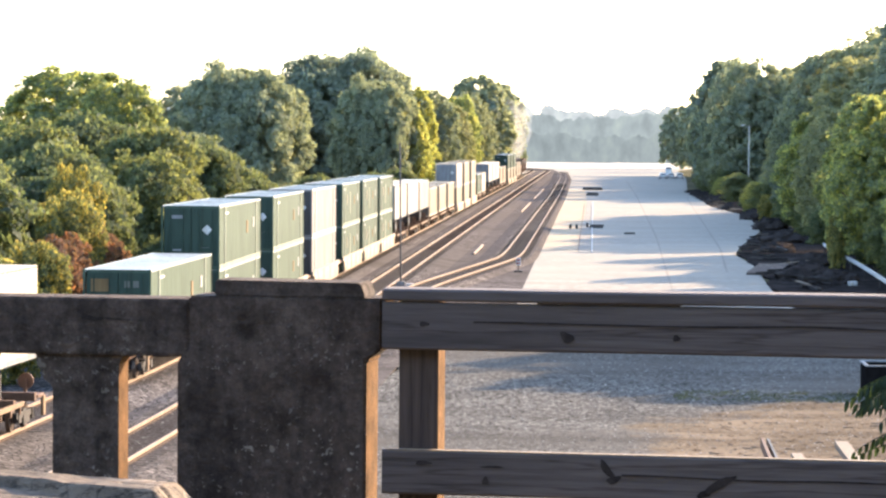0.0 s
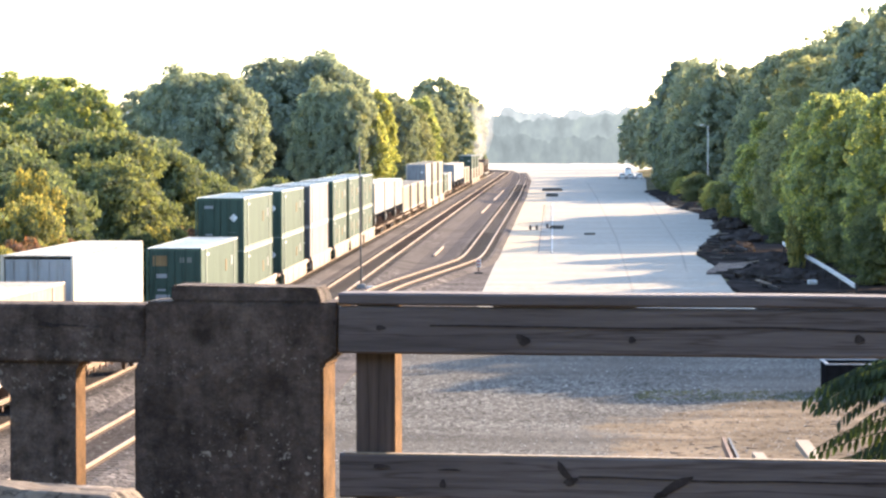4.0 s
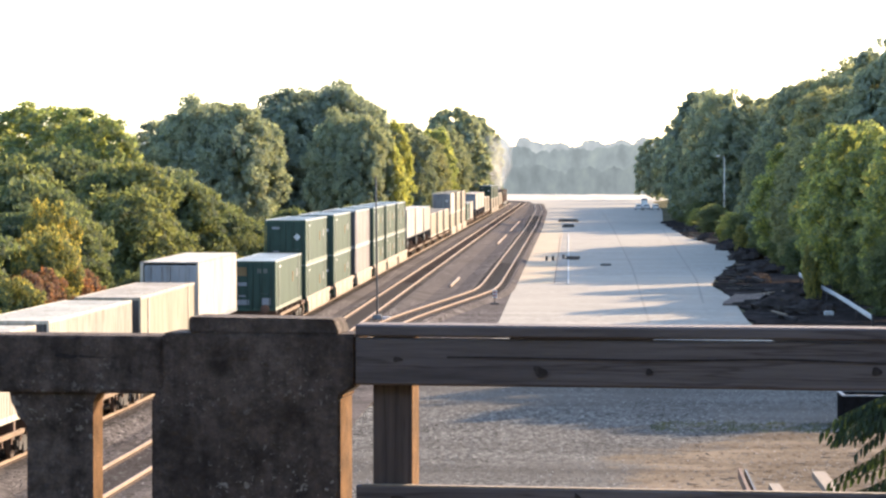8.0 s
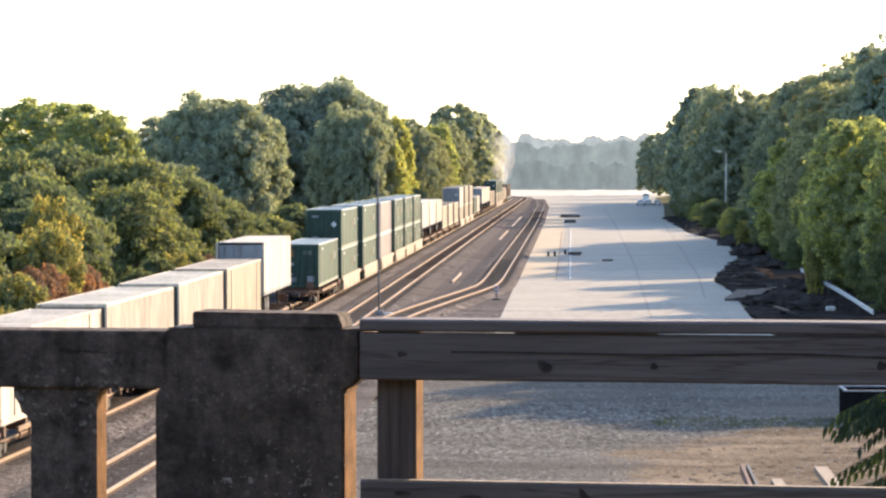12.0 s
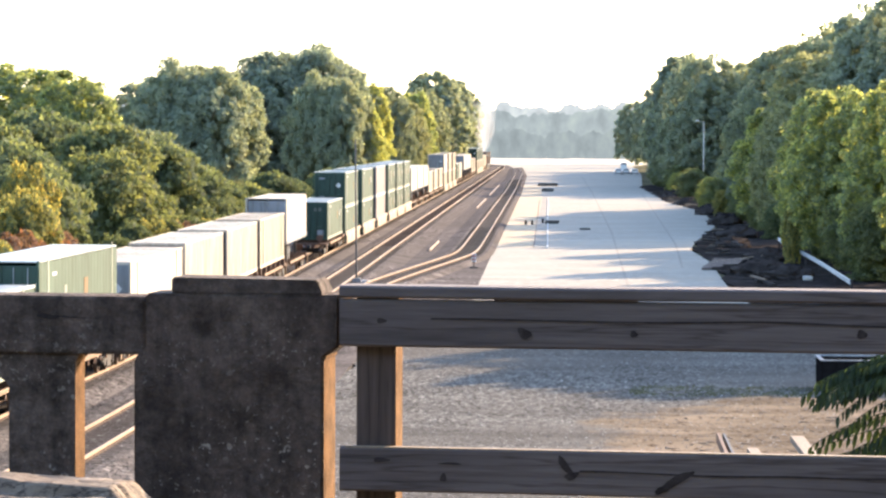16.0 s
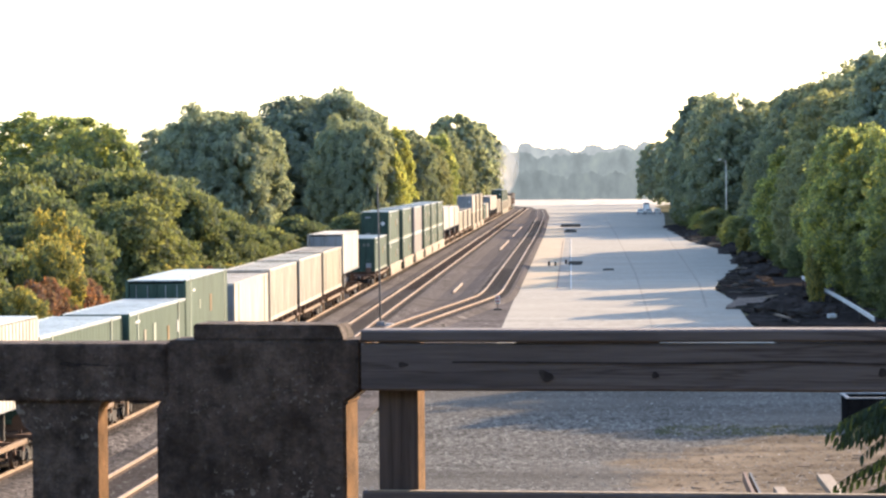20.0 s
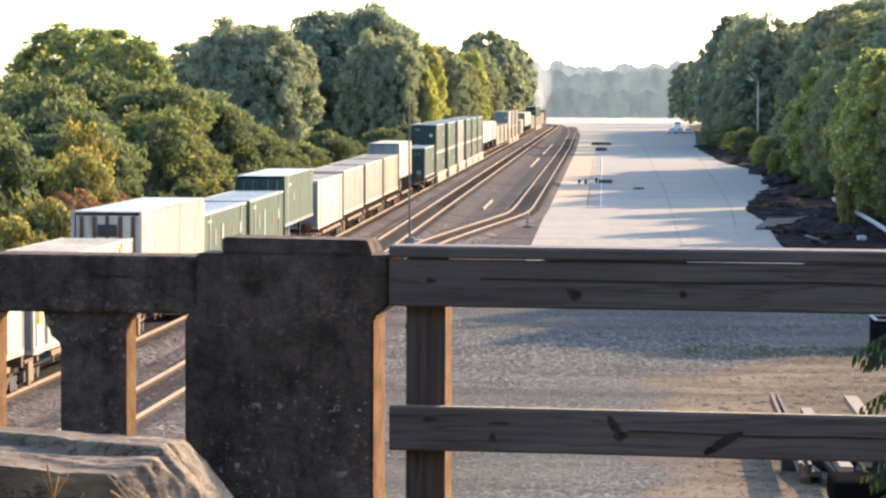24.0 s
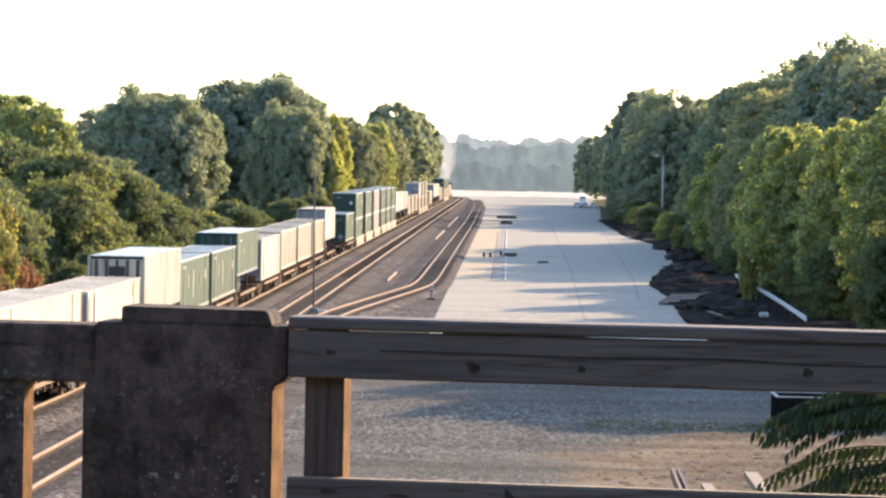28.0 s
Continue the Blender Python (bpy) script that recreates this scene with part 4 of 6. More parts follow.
# thin pale strip: sunlight on the worn top edge put into the colour
part("sunlit_top", block(-0.62, 3.4, RY - 0.036, RY - 0.004, 8.4045, 8.4085), TIMBER_SUNLIT, low_board, "worn top edge coloured pale as sunlit").matrix_basis = pose(0, 0, 0, 0, 0.057, 0)
bm = bmesh.new()
last = None
for i in range(61):
    x = 0.1 + 3.2 * i / 60
    z = 8.345 - 0.012 * i / 60 + 0.006 * noise.noise(Vector((x * 3, 0, 0)))
    h = 0.0028 + 0.0022 * noise.noise(Vector((x * 5, 4, 0)))
    pair = (bm.verts.new((x, RY - 0.0432, z - h)), bm.verts.new((x, RY - 0.0432, z + h)))
    if last:
        bm.faces.new((last[0], pair[0], pair[1], last[1]))
    last = pair
part("split", bm, KNOT, low_board, "long dark split")
# knots in the boards: place, breadth, height, slant
for x, z, w, h, slant, on in ((-0.067, 8.757, 0.045, 0.03, -30, top_board), (0.26, 8.76, 0.022, 0.02, 0, top_board), (0.93, 8.768, 0.03, 0.026, 0, top_board), (-0.5, 8.79, 0.03, 0.016, 0, top_board),
                              (0.058, 8.362, 0.075, 0.022, -52, low_board), (0.077, 8.333, 0.045, 0.022, 20, low_board), (-0.5, 8.37, 0.05, 0.014, 0, low_board), (-0.29, 8.363, 0.07, 0.007, 0, low_board),
                              (-0.31, 8.32, 0.02, 0.026, 0, low_board), (0.385, 8.322, 0.13, 0.026, 32, low_board), (0.345, 8.296, 0.04, 0.02, 10, low_board)):
    bm = bmesh.new()
    bmesh.ops.create_circle(bm, cap_ends=True, radius=0.5, segments=18)
    c, n = math.cos(radians(slant)), math.sin(radians(slant))
    for v in bm.verts:
        a = math.atan2(v.co.y, v.co.x)
        k = 1 + 0.16 * math.sin(3 * a + x * 9)
        p, q = v.co.x * w * k, v.co.y * h * k
        v.co = Vector((x + p * c - q * n, RY - 0.0435, z + p * n + q * c))
    part("knot", bm, KNOT, on)
bm = bmesh.new()
last = None
for i in range(71):
    x = -0.35 + 3.5 * i / 70
    z = 8.797 + 0.011 * noise.noise(Vector((x * 2.4, 2, 0))) - 0.004 * i / 70
    h = 0.0025 + 0.003 * max(0.0, noise.noise(Vector((x * 3.5, 9, 0))))
    pair = (bm.verts.new((x, RY - 0.0432, z - h)), bm.verts.new((x, RY - 0.0432, z + h)))
    if last:
        bm.faces.new((last[0], pair[0], pair[1], last[1]))
    last = pair
part("split", bm, KNOT, top_board, "long dark wavy split")


# ---- trees ----
def leaf_cloud(centres, radii, count, size, seed, flat=1.0, heart=None):
    """Many small leaf blades gathered in clumps: vertices and faces."""
    rng = np.random.default_rng(seed)
    centres, radii = np.array(centres, float), np.array(radii, float)
    weight = radii**2
    pick = rng.choice(len(centres), count, p=weight / weight.sum())
    way = rng.normal(size=(count, 3))
    way[:, 2] += 0.25
    way /= np.linalg.norm(way, axis=1)[:, None]
    far = radii[pick] * (0.35 + 0.75 * rng.random(count) ** 0.6)
    place = centres[pick] + way * far[:, None] * np.array([1, 1, flat])
    if heart is None:
        normal = way * 0.35 + rng.normal(scale=0.7, size=(count, 3)) + np.array([0, 0, 0.2])
    else:
        # leaves turn to the light, outwards from the heart of the crown
        out = place - np.array(heart)
        out /= np.linalg.norm(out, axis=1)[:, None] + 1e-6
        normal = out * 0.55 + way * 0.35 + rng.normal(scale=0.62, size=(count, 3)) + np.array([0, 0, 0.2])
    normal /= np.linalg.norm(normal, axis=1)[:, None]
    u = np.cross(normal, rng.normal(size=(count, 3)))
    u /= np.linalg.norm(u, axis=1)[:, None]
    v = np.cross(normal, u)
    s = size * rng.uniform(0.6, 1.5, count)[:, None]
    corners = np.stack([place - u * s, place + u * s * 0.7 + v * s * 0.62, place + u * s * 0.7 - v * s * 0.62], 1)
    return corners.reshape(-1, 3)


def leaf_mesh(name, verts, material):
    n = len(verts) // 3
    me = bpy.data.meshes.new(name)
    me.vertices.add(3 * n)
    me.vertices.foreach_set("co", verts.astype(np.float32).ravel())
    me.loops.add(3 * n)
    me.loops.foreach_set("vertex_index", np.arange(3 * n, dtype=np.int32))
    me.polygons.add(n)
    me.polygons.foreach_set("loop_start", np.arange(0, 3 * n, 3, dtype=np.int32))
    me.update(calc_edges=True)
    me.materials.append(material)
    return me


def limb_bm(points, r0, r1, bm):
    """A tapered limb along points, one skin from end to end."""
    pts = [Vector(p) for p in points]
    n = len(pts)
    rings = []
    for i, p in enumerate(pts):
        way = (pts[min(n - 1, i + 1)] - pts[max(0, i - 1)]).normalized()
        u = way.cross(Vector((0.3, 1, 0.2))).normalized()
        v = way.cross(u)
        r = r0 + (r1 - r0) * i / (n - 1)
        rings.append([bm.verts.new(p + (u * math.cos(a) + v * math.sin(a)) * r) for a in (6.2832 * k / 7 for k in range(7))])
    for a, b in zip(rings, rings[1:]):
        for k in range(7):
            bm.faces.new((a[k], a[(k + 1) % 7], b[(k + 1) % 7], b[k]))
    bm.faces.new(rings[0])
    bm.faces.new(rings[-1])
    bmesh.ops.recalc_face_normals(bm, faces=bm.faces[:])
    return bm


def broad_tree(name, label, height, spread, material, seed, leaves=9000, size=0.42, low=0.12, clumps=46, knob=(0.06, 0.13), depth=0.8, flat=0.8, lobes=0, rugged=0.16):
    """A broad-leaved tree: trunk, limbs and a domed crown of many small clumps with an uneven skin."""
    rng = random.Random(seed)
    ob = thing(name, label, "tree" if height > 7 else "shrub", "trees along the yard" if height > 7 else "shrubs along the yard")
    top = height
    trunk = [(0, 0, -0.2), (rng.uniform(-0.3, 0.3), rng.uniform(-0.3, 0.3), top * 0.25), (rng.uniform(-0.6, 0.6), rng.uniform(-0.6, 0.6), top * 0.55)]
    part("trunk", limb_bm(trunk, 0.022 * height, 0.012 * height, bmesh.new()), BARK, ob)
    centres, radii = [], []
    for i in range(clumps):
        t = (i + 0.5) / clumps
        a = i * 2.399963 + rng.uniform(-0.5, 0.5)
        z = low + (0.97 - low) * t**0.85
        ring = math.sqrt(max(0.0, 1 - ((z - 0.42) / 0.58) ** 2)) if z > 0.42 else 0.82 + 0.18 * z / 0.42
        # broad boughs swell the dome here and there
        at = Vector((math.cos(a) * 1.7, math.sin(a) * 1.7, z * 3.4 + seed))
        swell = 1 + rugged * (noise.noise(at) + 0.5 * noise.noise(at * 2.3))
        if lobes:
            swell -= 0.2 * abs(math.sin(z * lobes + 0.8 * math.sin(a * 2 + seed))) ** 2
        r = spread * ring * swell * rng.uniform(depth, 1.0)
        k = rng.uniform(*knob) * spread
        centres.append((r * math.cos(a), r * math.sin(a), top * (0.42 + (z - 0.42) * (0.5 + 0.5 * swell)) * rng.uniform(0.97, 1.0) - k * 0.4))
        radii.append(k)
    for i in range(4):
        c = centres[int((0.35 + 0.14 * i) * clumps)]
        mid = (c[0] * 0.5, c[1] * 0.5, c[2] * 0.72)
        part("limb", limb_bm([trunk[1], mid, c], 0.009 * height, 0.003 * height, bmesh.new()), BARK, ob)
    inside = leaf_cloud([(0, 0, top * 0.28), (0, 0, top * 0.5), (0, 0, top * 0.66)], [spread * 0.62, spread * 0.66, spread * 0.46], leaves // 4, size * 1.9, seed + 50)
    crown = new("crown", leaf_mesh("crown", np.concatenate([leaf_cloud(centres, radii, leaves, size, seed, flat, (0, 0, top * 0.45)), inside]), material))
    crown.parent = ob
    return ob


KINDS = {}


def plant(kind, x, y, height, spread=None, turn=None):
    """Sets a copy of a kind of tree at a place, with its own height and breadth."""
    master, h0, s0, used = KINDS[kind]
    rng = random.Random(round(x * 31 + y * 7))
    m = pose(x, y, G - 0.1, 0, 0, rng.uniform(0, 360) if turn is None else turn)
    if used:
        ob = copy_thing(master, m)
    else:
        ob = master
        ob.matrix_basis = m
        KINDS[kind] = (master, h0, s0, True)
    k = height * 1.05 / h0
    w = (spread / s0) if spread else k
    ob.scale = (w, w, k)
    return ob


def kind(name, label, height, spread, material, seed, **more):
    KINDS[label] = (broad_tree(name, label, height, spread, material, seed, **more), height, spread, False)


DEEP, MID, BRIGHT = "tall broad-leaved tree with green crown greyed for haze", "broad-leaved tree with dense green crown", "sunlit tree with yellow-green crown"
FAR, DOME = "distant tall tree with green crown greyed for haze", "broad old tree with a wide green dome greyed for haze"
SCRUB, YELLOW, RUSSET, VINE = "dense scrub bush with green leaves", "scrub bush with yellowing leaves", "scrub bush with russet leaves", "low bush covered in green vines"
kind("tree", DEEP, 20, 7.0, LEAF_HAZED, 11, leaves=24000, size=0.22, clumps=420, rugged=0.22)
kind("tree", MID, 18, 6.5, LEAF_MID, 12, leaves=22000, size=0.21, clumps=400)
kind("tree", DOME, 22, 12.0, LEAF_HAZED, 19, leaves=60000, size=0.26, clumps=800, knob=(0.045, 0.11), depth=0.76, rugged=0.3)
kind("tree", BRIGHT, 14, 5.0, LEAF_BRIGHT, 13, leaves=22000, size=0.17, clumps=300, knob=(0.07, 0.15), depth=0.74)
kind("tree", FAR, 20, 7.5, LEAF_HAZED, 18, leaves=7500, size=0.46, clumps=300)
kind("bush", SCRUB, 6, 3.2, LEAF_SCRUB, 14, leaves=15000, size=0.105, clumps=160, low=0.04, knob=(0.1, 0.24), depth=0.66, flat=0.4, lobes=9)
kind("bush", YELLOW, 6, 2.8, LEAF_YELLOW, 15, leaves=12000, size=0.10, clumps=90, low=0.04, knob=(0.08, 0.2), depth=0.6)
kind("bush", RUSSET, 5, 2.6, LEAF_RUSSET, 16, leaves=12000, size=0.09, clumps=90, low=0.04, knob=(0.08, 0.2), depth=0.6)
kind("bush", VINE, 7, 4.0, LEAF_SCRUB, 17, leaves=16000, size=0.11, clumps=170, low=0.04, knob=(0.1, 0.24), depth=0.66, flat=0.4, lobes=8)

# behind the train: a back row of tall trees, then scrub down to the track
# yellow-green trees among them stand in for sunlit crowns and rims
for x, y, h, s, k in ((-47.5, 262, 15.8, 8.0, BRIGHT), (-41.5, 252, 14.6, 4.6, BRIGHT), (-42.8, 350, 18.0, 8.2, DOME),
                      (-39.2, 440, 22.3, 12.6, DOME), (-30.4, 402, 17.6, 6.2, DOME), (-25.6, 404, 13.5, 3.0, BRIGHT), (-27.6, 446, 17.6, 3.6, BRIGHT), (-29, 500, 18, 6.0, MID), (-28, 600, 18.6, 4.8, BRIGHT),
                      (-29, 560, 16.6, 6, MID)):
    plant(k, x, y, h, s)
for x, y, h, s, k in ((-28, 620, 19, 7, DEEP), (-27, 665, 23.8, 8.5, FAR), (-28, 720, 21, 8, FAR), (-27, 790, 24.5, 8, FAR), (-27, 850, 23.5, 8, FAR), (-29, 860, 20, 8, FAR),
                      (-34, 930, 23, 8, FAR), (-38, 985, 22.5, 8, FAR), (-56, 400, 17, 7, DEEP), (-52, 420, 18, 7, DEEP)):
    plant(k, x, y, h, s)
for x, y, h, s, k in ((-29, 128, 9.0, 4.5, SCRUB), (-33, 142, 9.8, 5, VINE), (-28, 150, 8.2, 4, SCRUB), (-31, 165, 9.8, 4.5, VINE), (-27.5, 178, 9.0, 4, SCRUB), (-30, 192, 10.9, 5, VINE),
                      (-28, 206, 9.9, 4.2, SCRUB), (-26, 216, 7.4, 3.2, VINE), (-25.5, 228, 5.0, 3, SCRUB), (-26, 250, 5.8, 3.2, VINE), (-25.5, 268, 6.6, 3.4, VINE)):
    plant(k, x, y, h, s)
for x, y, h, s, k in ((-27, 240, 6, 3, SCRUB), (-26.5, 300, 5, 3, SCRUB), (-26, 340, 6, 3.5, VINE), (-25.5, 380, 6, 3.5, SCRUB), (-36, 185, 11, 5, SCRUB), (-38, 215, 12, 6, VINE),
                      (-33, 230, 10, 5, MID), (-35, 120, 9, 5, VINE), (-40, 150, 11, 6, VINE), (-26, 112, 5.5, 3, SCRUB), (-29, 104, 7, 3.5, VINE)):
    plant(k, x, y, h, s)
for x, y, h, s, k in ((-26.2, 144, 8.4, 1.9, YELLOW), (-25.3, 139, 7.2, 1.6, YELLOW), (-27.4, 158, 8.0, 2.6, SCRUB), (-24.2, 131, 5.2, 2.0, RUSSET), (-24.2, 137, 5.4, 2.0, RUSSET), (-24.2, 142, 4.8, 1.7, RUSSET),
                      (-23.6, 163, 5.0, 1.6, SCRUB), (-23.5, 170, 4.8, 1.6, YELLOW), (-23.7, 177, 4.8, 1.7, SCRUB), (-23.6, 184, 4.2, 1.7, RUSSET), (-23.4, 124, 5.2, 1.9, RUSSET), (-24.5, 134, 7.0, 2.0, YELLOW),
                      (-23.6, 192, 4.4, 1.8, SCRUB), (-23.6, 200, 4, 1.7, YELLOW), (-23.4, 112, 5, 1.9, YELLOW), (-24, 105, 6, 2.2, SCRUB), (-23.8, 158, 4.4, 1.6, SCRUB), (-23.8, 212, 4, 2, SCRUB),
                      (-23.6, 121, 5.4, 1.9, YELLOW)):
    plant(k, x, y, h, s)
# right of the yard
for x, y, h, s, k in ((37.5, 300, 22.6, 9.5, DOME), (38, 345, 24.5, 8, DEEP), (29, 310, 18.6, 6.5, MID), (29.5, 345, 20.6, 7, MID), (30, 372, 19, 6.5, DEEP), (46, 440, 17, 8, DEEP),
                      (36.5, 484, 19, 6, MID), (28, 505, 23.4, 8, DEEP), (27, 535, 23, 7, DEEP), (27, 565, 25.0, 8.5, FAR), (30, 630, 25.5, 8.5, FAR), (33, 680, 25, 8, FAR),
                      (33, 725, 25.5, 8.5, FAR)):
    plant(k, x, y, h, s)
for x, y, h, s, k in ((33, 800, 25.5, 8, FAR), (33, 890, 21.5, 8, FAR), (30, 985, 21, 8, FAR), (25.5, 205, 13.8, 5.2, BRIGHT), (22.8, 222, 13.2, 4.6, BRIGHT), (27, 190, 14.8, 5.2, BRIGHT),
                      (22.4, 238, 9.8, 3.6, BRIGHT), (25, 255, 14, 5, BRIGHT), (24.5, 285, 13, 4.6, MID), (25, 318, 13, 5, BRIGHT), (25.5, 340, 14, 5, MID), (27.5, 380, 13, 5, MID),
                      (31.5, 455, 10, 4.5, BRIGHT)):
    plant(k, x, y, h, s)
# mostly out of view: placed to cast shade on the yard and debris
for x, y, h, s, k in ((25, 540, 13, 5.5, MID), (43, 262, 22, 8, DEEP), (40, 232, 18, 7, DEEP), (34, 178, 14, 6, MID), (29, 160, 19.0, 7.5, DEEP), (28, 148, 18.2, 7.0, DEEP),
                      (37, 156, 22, 8, DEEP), (36, 147, 20, 7, DEEP), (33, 238, 15, 6, MID), (36, 252, 16, 6, MID), (32, 222, 14, 5.5, MID)):
    plant(k, x, y, h, s)
for x, y, h, s, k in ((22.6, 196, 6, 2.8, SCRUB), (23, 212, 6.5, 3, VINE), (22.8, 230, 6, 2.6, SCRUB), (22.8, 250, 5.5, 2.6, VINE), (22.6, 275, 4, 2.5, SCRUB), (23, 300, 5, 2.8, VINE), (22.8, 330, 4.5, 2.6, SCRUB),
                      (22.5, 365, 5, 3, VINE), (22.6, 400, 4, 2.5, SCRUB), (22.6, 450, 5, 3, VINE), (23, 500, 5, 3.5, SCRUB), (23, 560, 6, 3.5, VINE), (24.5, 620, 6, 3.5, SCRUB), (29, 700, 6, 4, VINE),
                      (18.7, 222, 4.4, 0.9, YELLOW), (22.3, 392, 4.4, 2.2, BRIGHT), (21.4, 352, 3.4, 1.6, YELLOW), (21.2, 470, 4, 2, BRIGHT), (24, 178, 7, 3, SCRUB)):
    plant(k, x, y, h, s)
# unseen woods close behind the bridge, added to block sky light from behind
for i in range(13):
    plant(DEEP, -48 + 8 * i + 2 * math.sin(i * 2.1), -17 - 2 * math.cos(i * 1.7), 24 + 1.5 * math.sin(i * 1.3), 6.5)
for i in range(10):
    plant(FAR, -50 + 11 * i + 2 * math.sin(i * 1.1), -29 - 2 * math.cos(i * 2.7), 26, 8)
# more trees right of the yard, mostly hidden, added to thicken its shade
for y in list(range(290, 402, 16)) + list(range(505, 760, 24)):
    plant(DEEP if y < 402 else FAR, 35 + 2.5 * math.sin(y), y, 20.5 + 1.5 * math.sin(y * 1.7), 8)
for y in range(304, 404, 12):
    plant(DEEP, 41 + math.sin(y), y, 23.0 + math.sin(y * 1.3), 8.5)
for y in range(497, 800, 16):
    plant(FAR, 42 + 1.5 * math.sin(y), y, 23.5 + math.sin(y * 1.3), 8.5)
for i in range(6):
    plant(FAR, -100 + i * 9, 1030 + i * 9, 19, 7)


# closing the far end: glowing backdrops of woods, haze put into their colour
def far_woods(y, x0, x1, tall, glow, seed):
    """A plain backdrop: the skyline of distant woods, haze put into its glowing colour."""
    rng = random.Random(seed)
    bm = bmesh.new()
    crowns, x = [], x0
    while x < x1:
        r = rng.uniform(4.5, 10.5)
        crowns.append((x, r, tall * rng.uniform(0.78, 1.0) - r))
        x += r * rng.uniform(0.7, 1.15)
    last = None
    n = int((x1 - x0) / 0.7)
    for i in range(n + 1):
        x = x0 + (x1 - x0) * i / n
        z = max([c + math.sqrt(max(0.0, r * r - (x - m) ** 2)) for m, r, c in crowns if abs(x - m) < r] + [tall * 0.55])
        z += 1.1 * noise.noise(Vector((x * 0.5, seed, 0))) + 0.7 * noise.noise(Vector((x * 1.7, seed, 5)))
        pair = (bm.verts.new((x, y, G - 1)), bm.verts.new((x, y, z)))
        if last:
            bm.faces.new((last[0], pair[0], pair[1], last[1]))
        last = pair
    m = bpy.data.materials.new("painted_haze")
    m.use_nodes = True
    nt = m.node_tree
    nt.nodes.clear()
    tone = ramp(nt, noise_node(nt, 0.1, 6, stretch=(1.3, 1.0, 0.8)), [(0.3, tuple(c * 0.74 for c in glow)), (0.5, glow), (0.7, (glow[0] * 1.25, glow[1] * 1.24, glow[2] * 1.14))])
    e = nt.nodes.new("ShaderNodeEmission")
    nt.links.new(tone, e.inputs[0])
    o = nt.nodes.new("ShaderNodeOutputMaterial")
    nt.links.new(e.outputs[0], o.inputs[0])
    return tagged(part("backdrop", bm, m), "glowing backdrop of far woods with haze painted in", "backdrop", kind="structure")


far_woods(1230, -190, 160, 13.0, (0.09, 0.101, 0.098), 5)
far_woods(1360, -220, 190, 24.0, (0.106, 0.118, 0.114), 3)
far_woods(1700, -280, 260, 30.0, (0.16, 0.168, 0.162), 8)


# ---- on the bridge: verge, boulder, grass ----
verge = tagged(part("verge", block(-8, 8, 6.2, RY + 0.02, DECK - 0.05, DECK + 0.06, bevel=0.03), VERGE_SOIL), "strip of bare soil along the bridge edge", "verge", kind="structure")


def boulder(at, size, seed):
    """Blocky rock shaped to fit the camera's view: flat weathered top, steep front, cut-back end."""
    bm = bmesh.new()
    bmesh.ops.create_icosphere(bm, subdivisions=7, radius=1.0)
    cuts = [(Vector(n).normalized(), c) for n, c in (((0.5, -0.85, 0.05), 0.66), ((0.03, -1, 0.0), 0.56), ((0.015, 0.0, 1), 0.712), ((0.768, 0.0, 0.64), 0.85), ((0.855, -0.23, 0.477), 0.812), ((-0.5, -0.3, 0.8), 0.93),
                                               ((0.99, -0.138, 0.0), 0.608))]
    for v in bm.verts:
        p = v.co.copy()
        q = p * (1 + 0.05 * noise.noise(p * 1.6 + Vector((seed, 0, 0))))
        for n, c in cuts:
            d = q.dot(n) - c
            if d > 0:
                q -= n * d * 0.93
        layer = abs(math.sin((q.z + q.x * 0.35 + 0.12 * noise.noise(p * 2.2)) * 17)) ** 6
        q *= 1 + 0.014 * noise.noise(p * 3.0) + 0.008 * noise.noise(p * 11) + 0.0045 * noise.noise(Vector((p.x * 14, p.y * 40, p.z * 30))) + 0.002 * noise.noise(p * 60) - 0.01 * layer * (1 - 0.8 * min(1.0, max(0.0, p.z)))
        if q.z > 0.3:
            # the top slab is broken along a wandering line: the near part lies lower, and two thin cracks run behind it
            off = q.y - 0.26 + 0.7 * max(-0.1, q.x - 0.16) + 0.12 * noise.noise(p * 2.2) + 0.05 * noise.noise(p * 7)
            low = 1 / (1 + math.exp(min(40.0, max(-40.0, off / 0.006))))
            q.z -= low * (0.034 + 0.016 * noise.noise(p * 4.0 + Vector((9, 0, 0)))) * min(1.0, max(0.0, 1.9 - 2.2 * q.x))
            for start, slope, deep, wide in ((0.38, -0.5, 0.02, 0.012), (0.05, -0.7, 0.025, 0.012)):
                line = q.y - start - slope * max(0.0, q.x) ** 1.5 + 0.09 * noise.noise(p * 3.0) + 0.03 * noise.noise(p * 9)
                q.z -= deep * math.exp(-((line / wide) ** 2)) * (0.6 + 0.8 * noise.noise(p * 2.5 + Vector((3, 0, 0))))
        v.co = Vector((q.x * size[0], q.y * size[1] * (1.5 if q.y > 0 else 1.0), q.z * size[2]))
    for f in bm.faces:
        f.smooth = True
    ob = part("boulder", bm, ROCK)
    ob.matrix_basis = pose(*at, 0, 0, -4)
    return tagged(ob, "large pale boulder with cracked layers on the verge", "boulder")


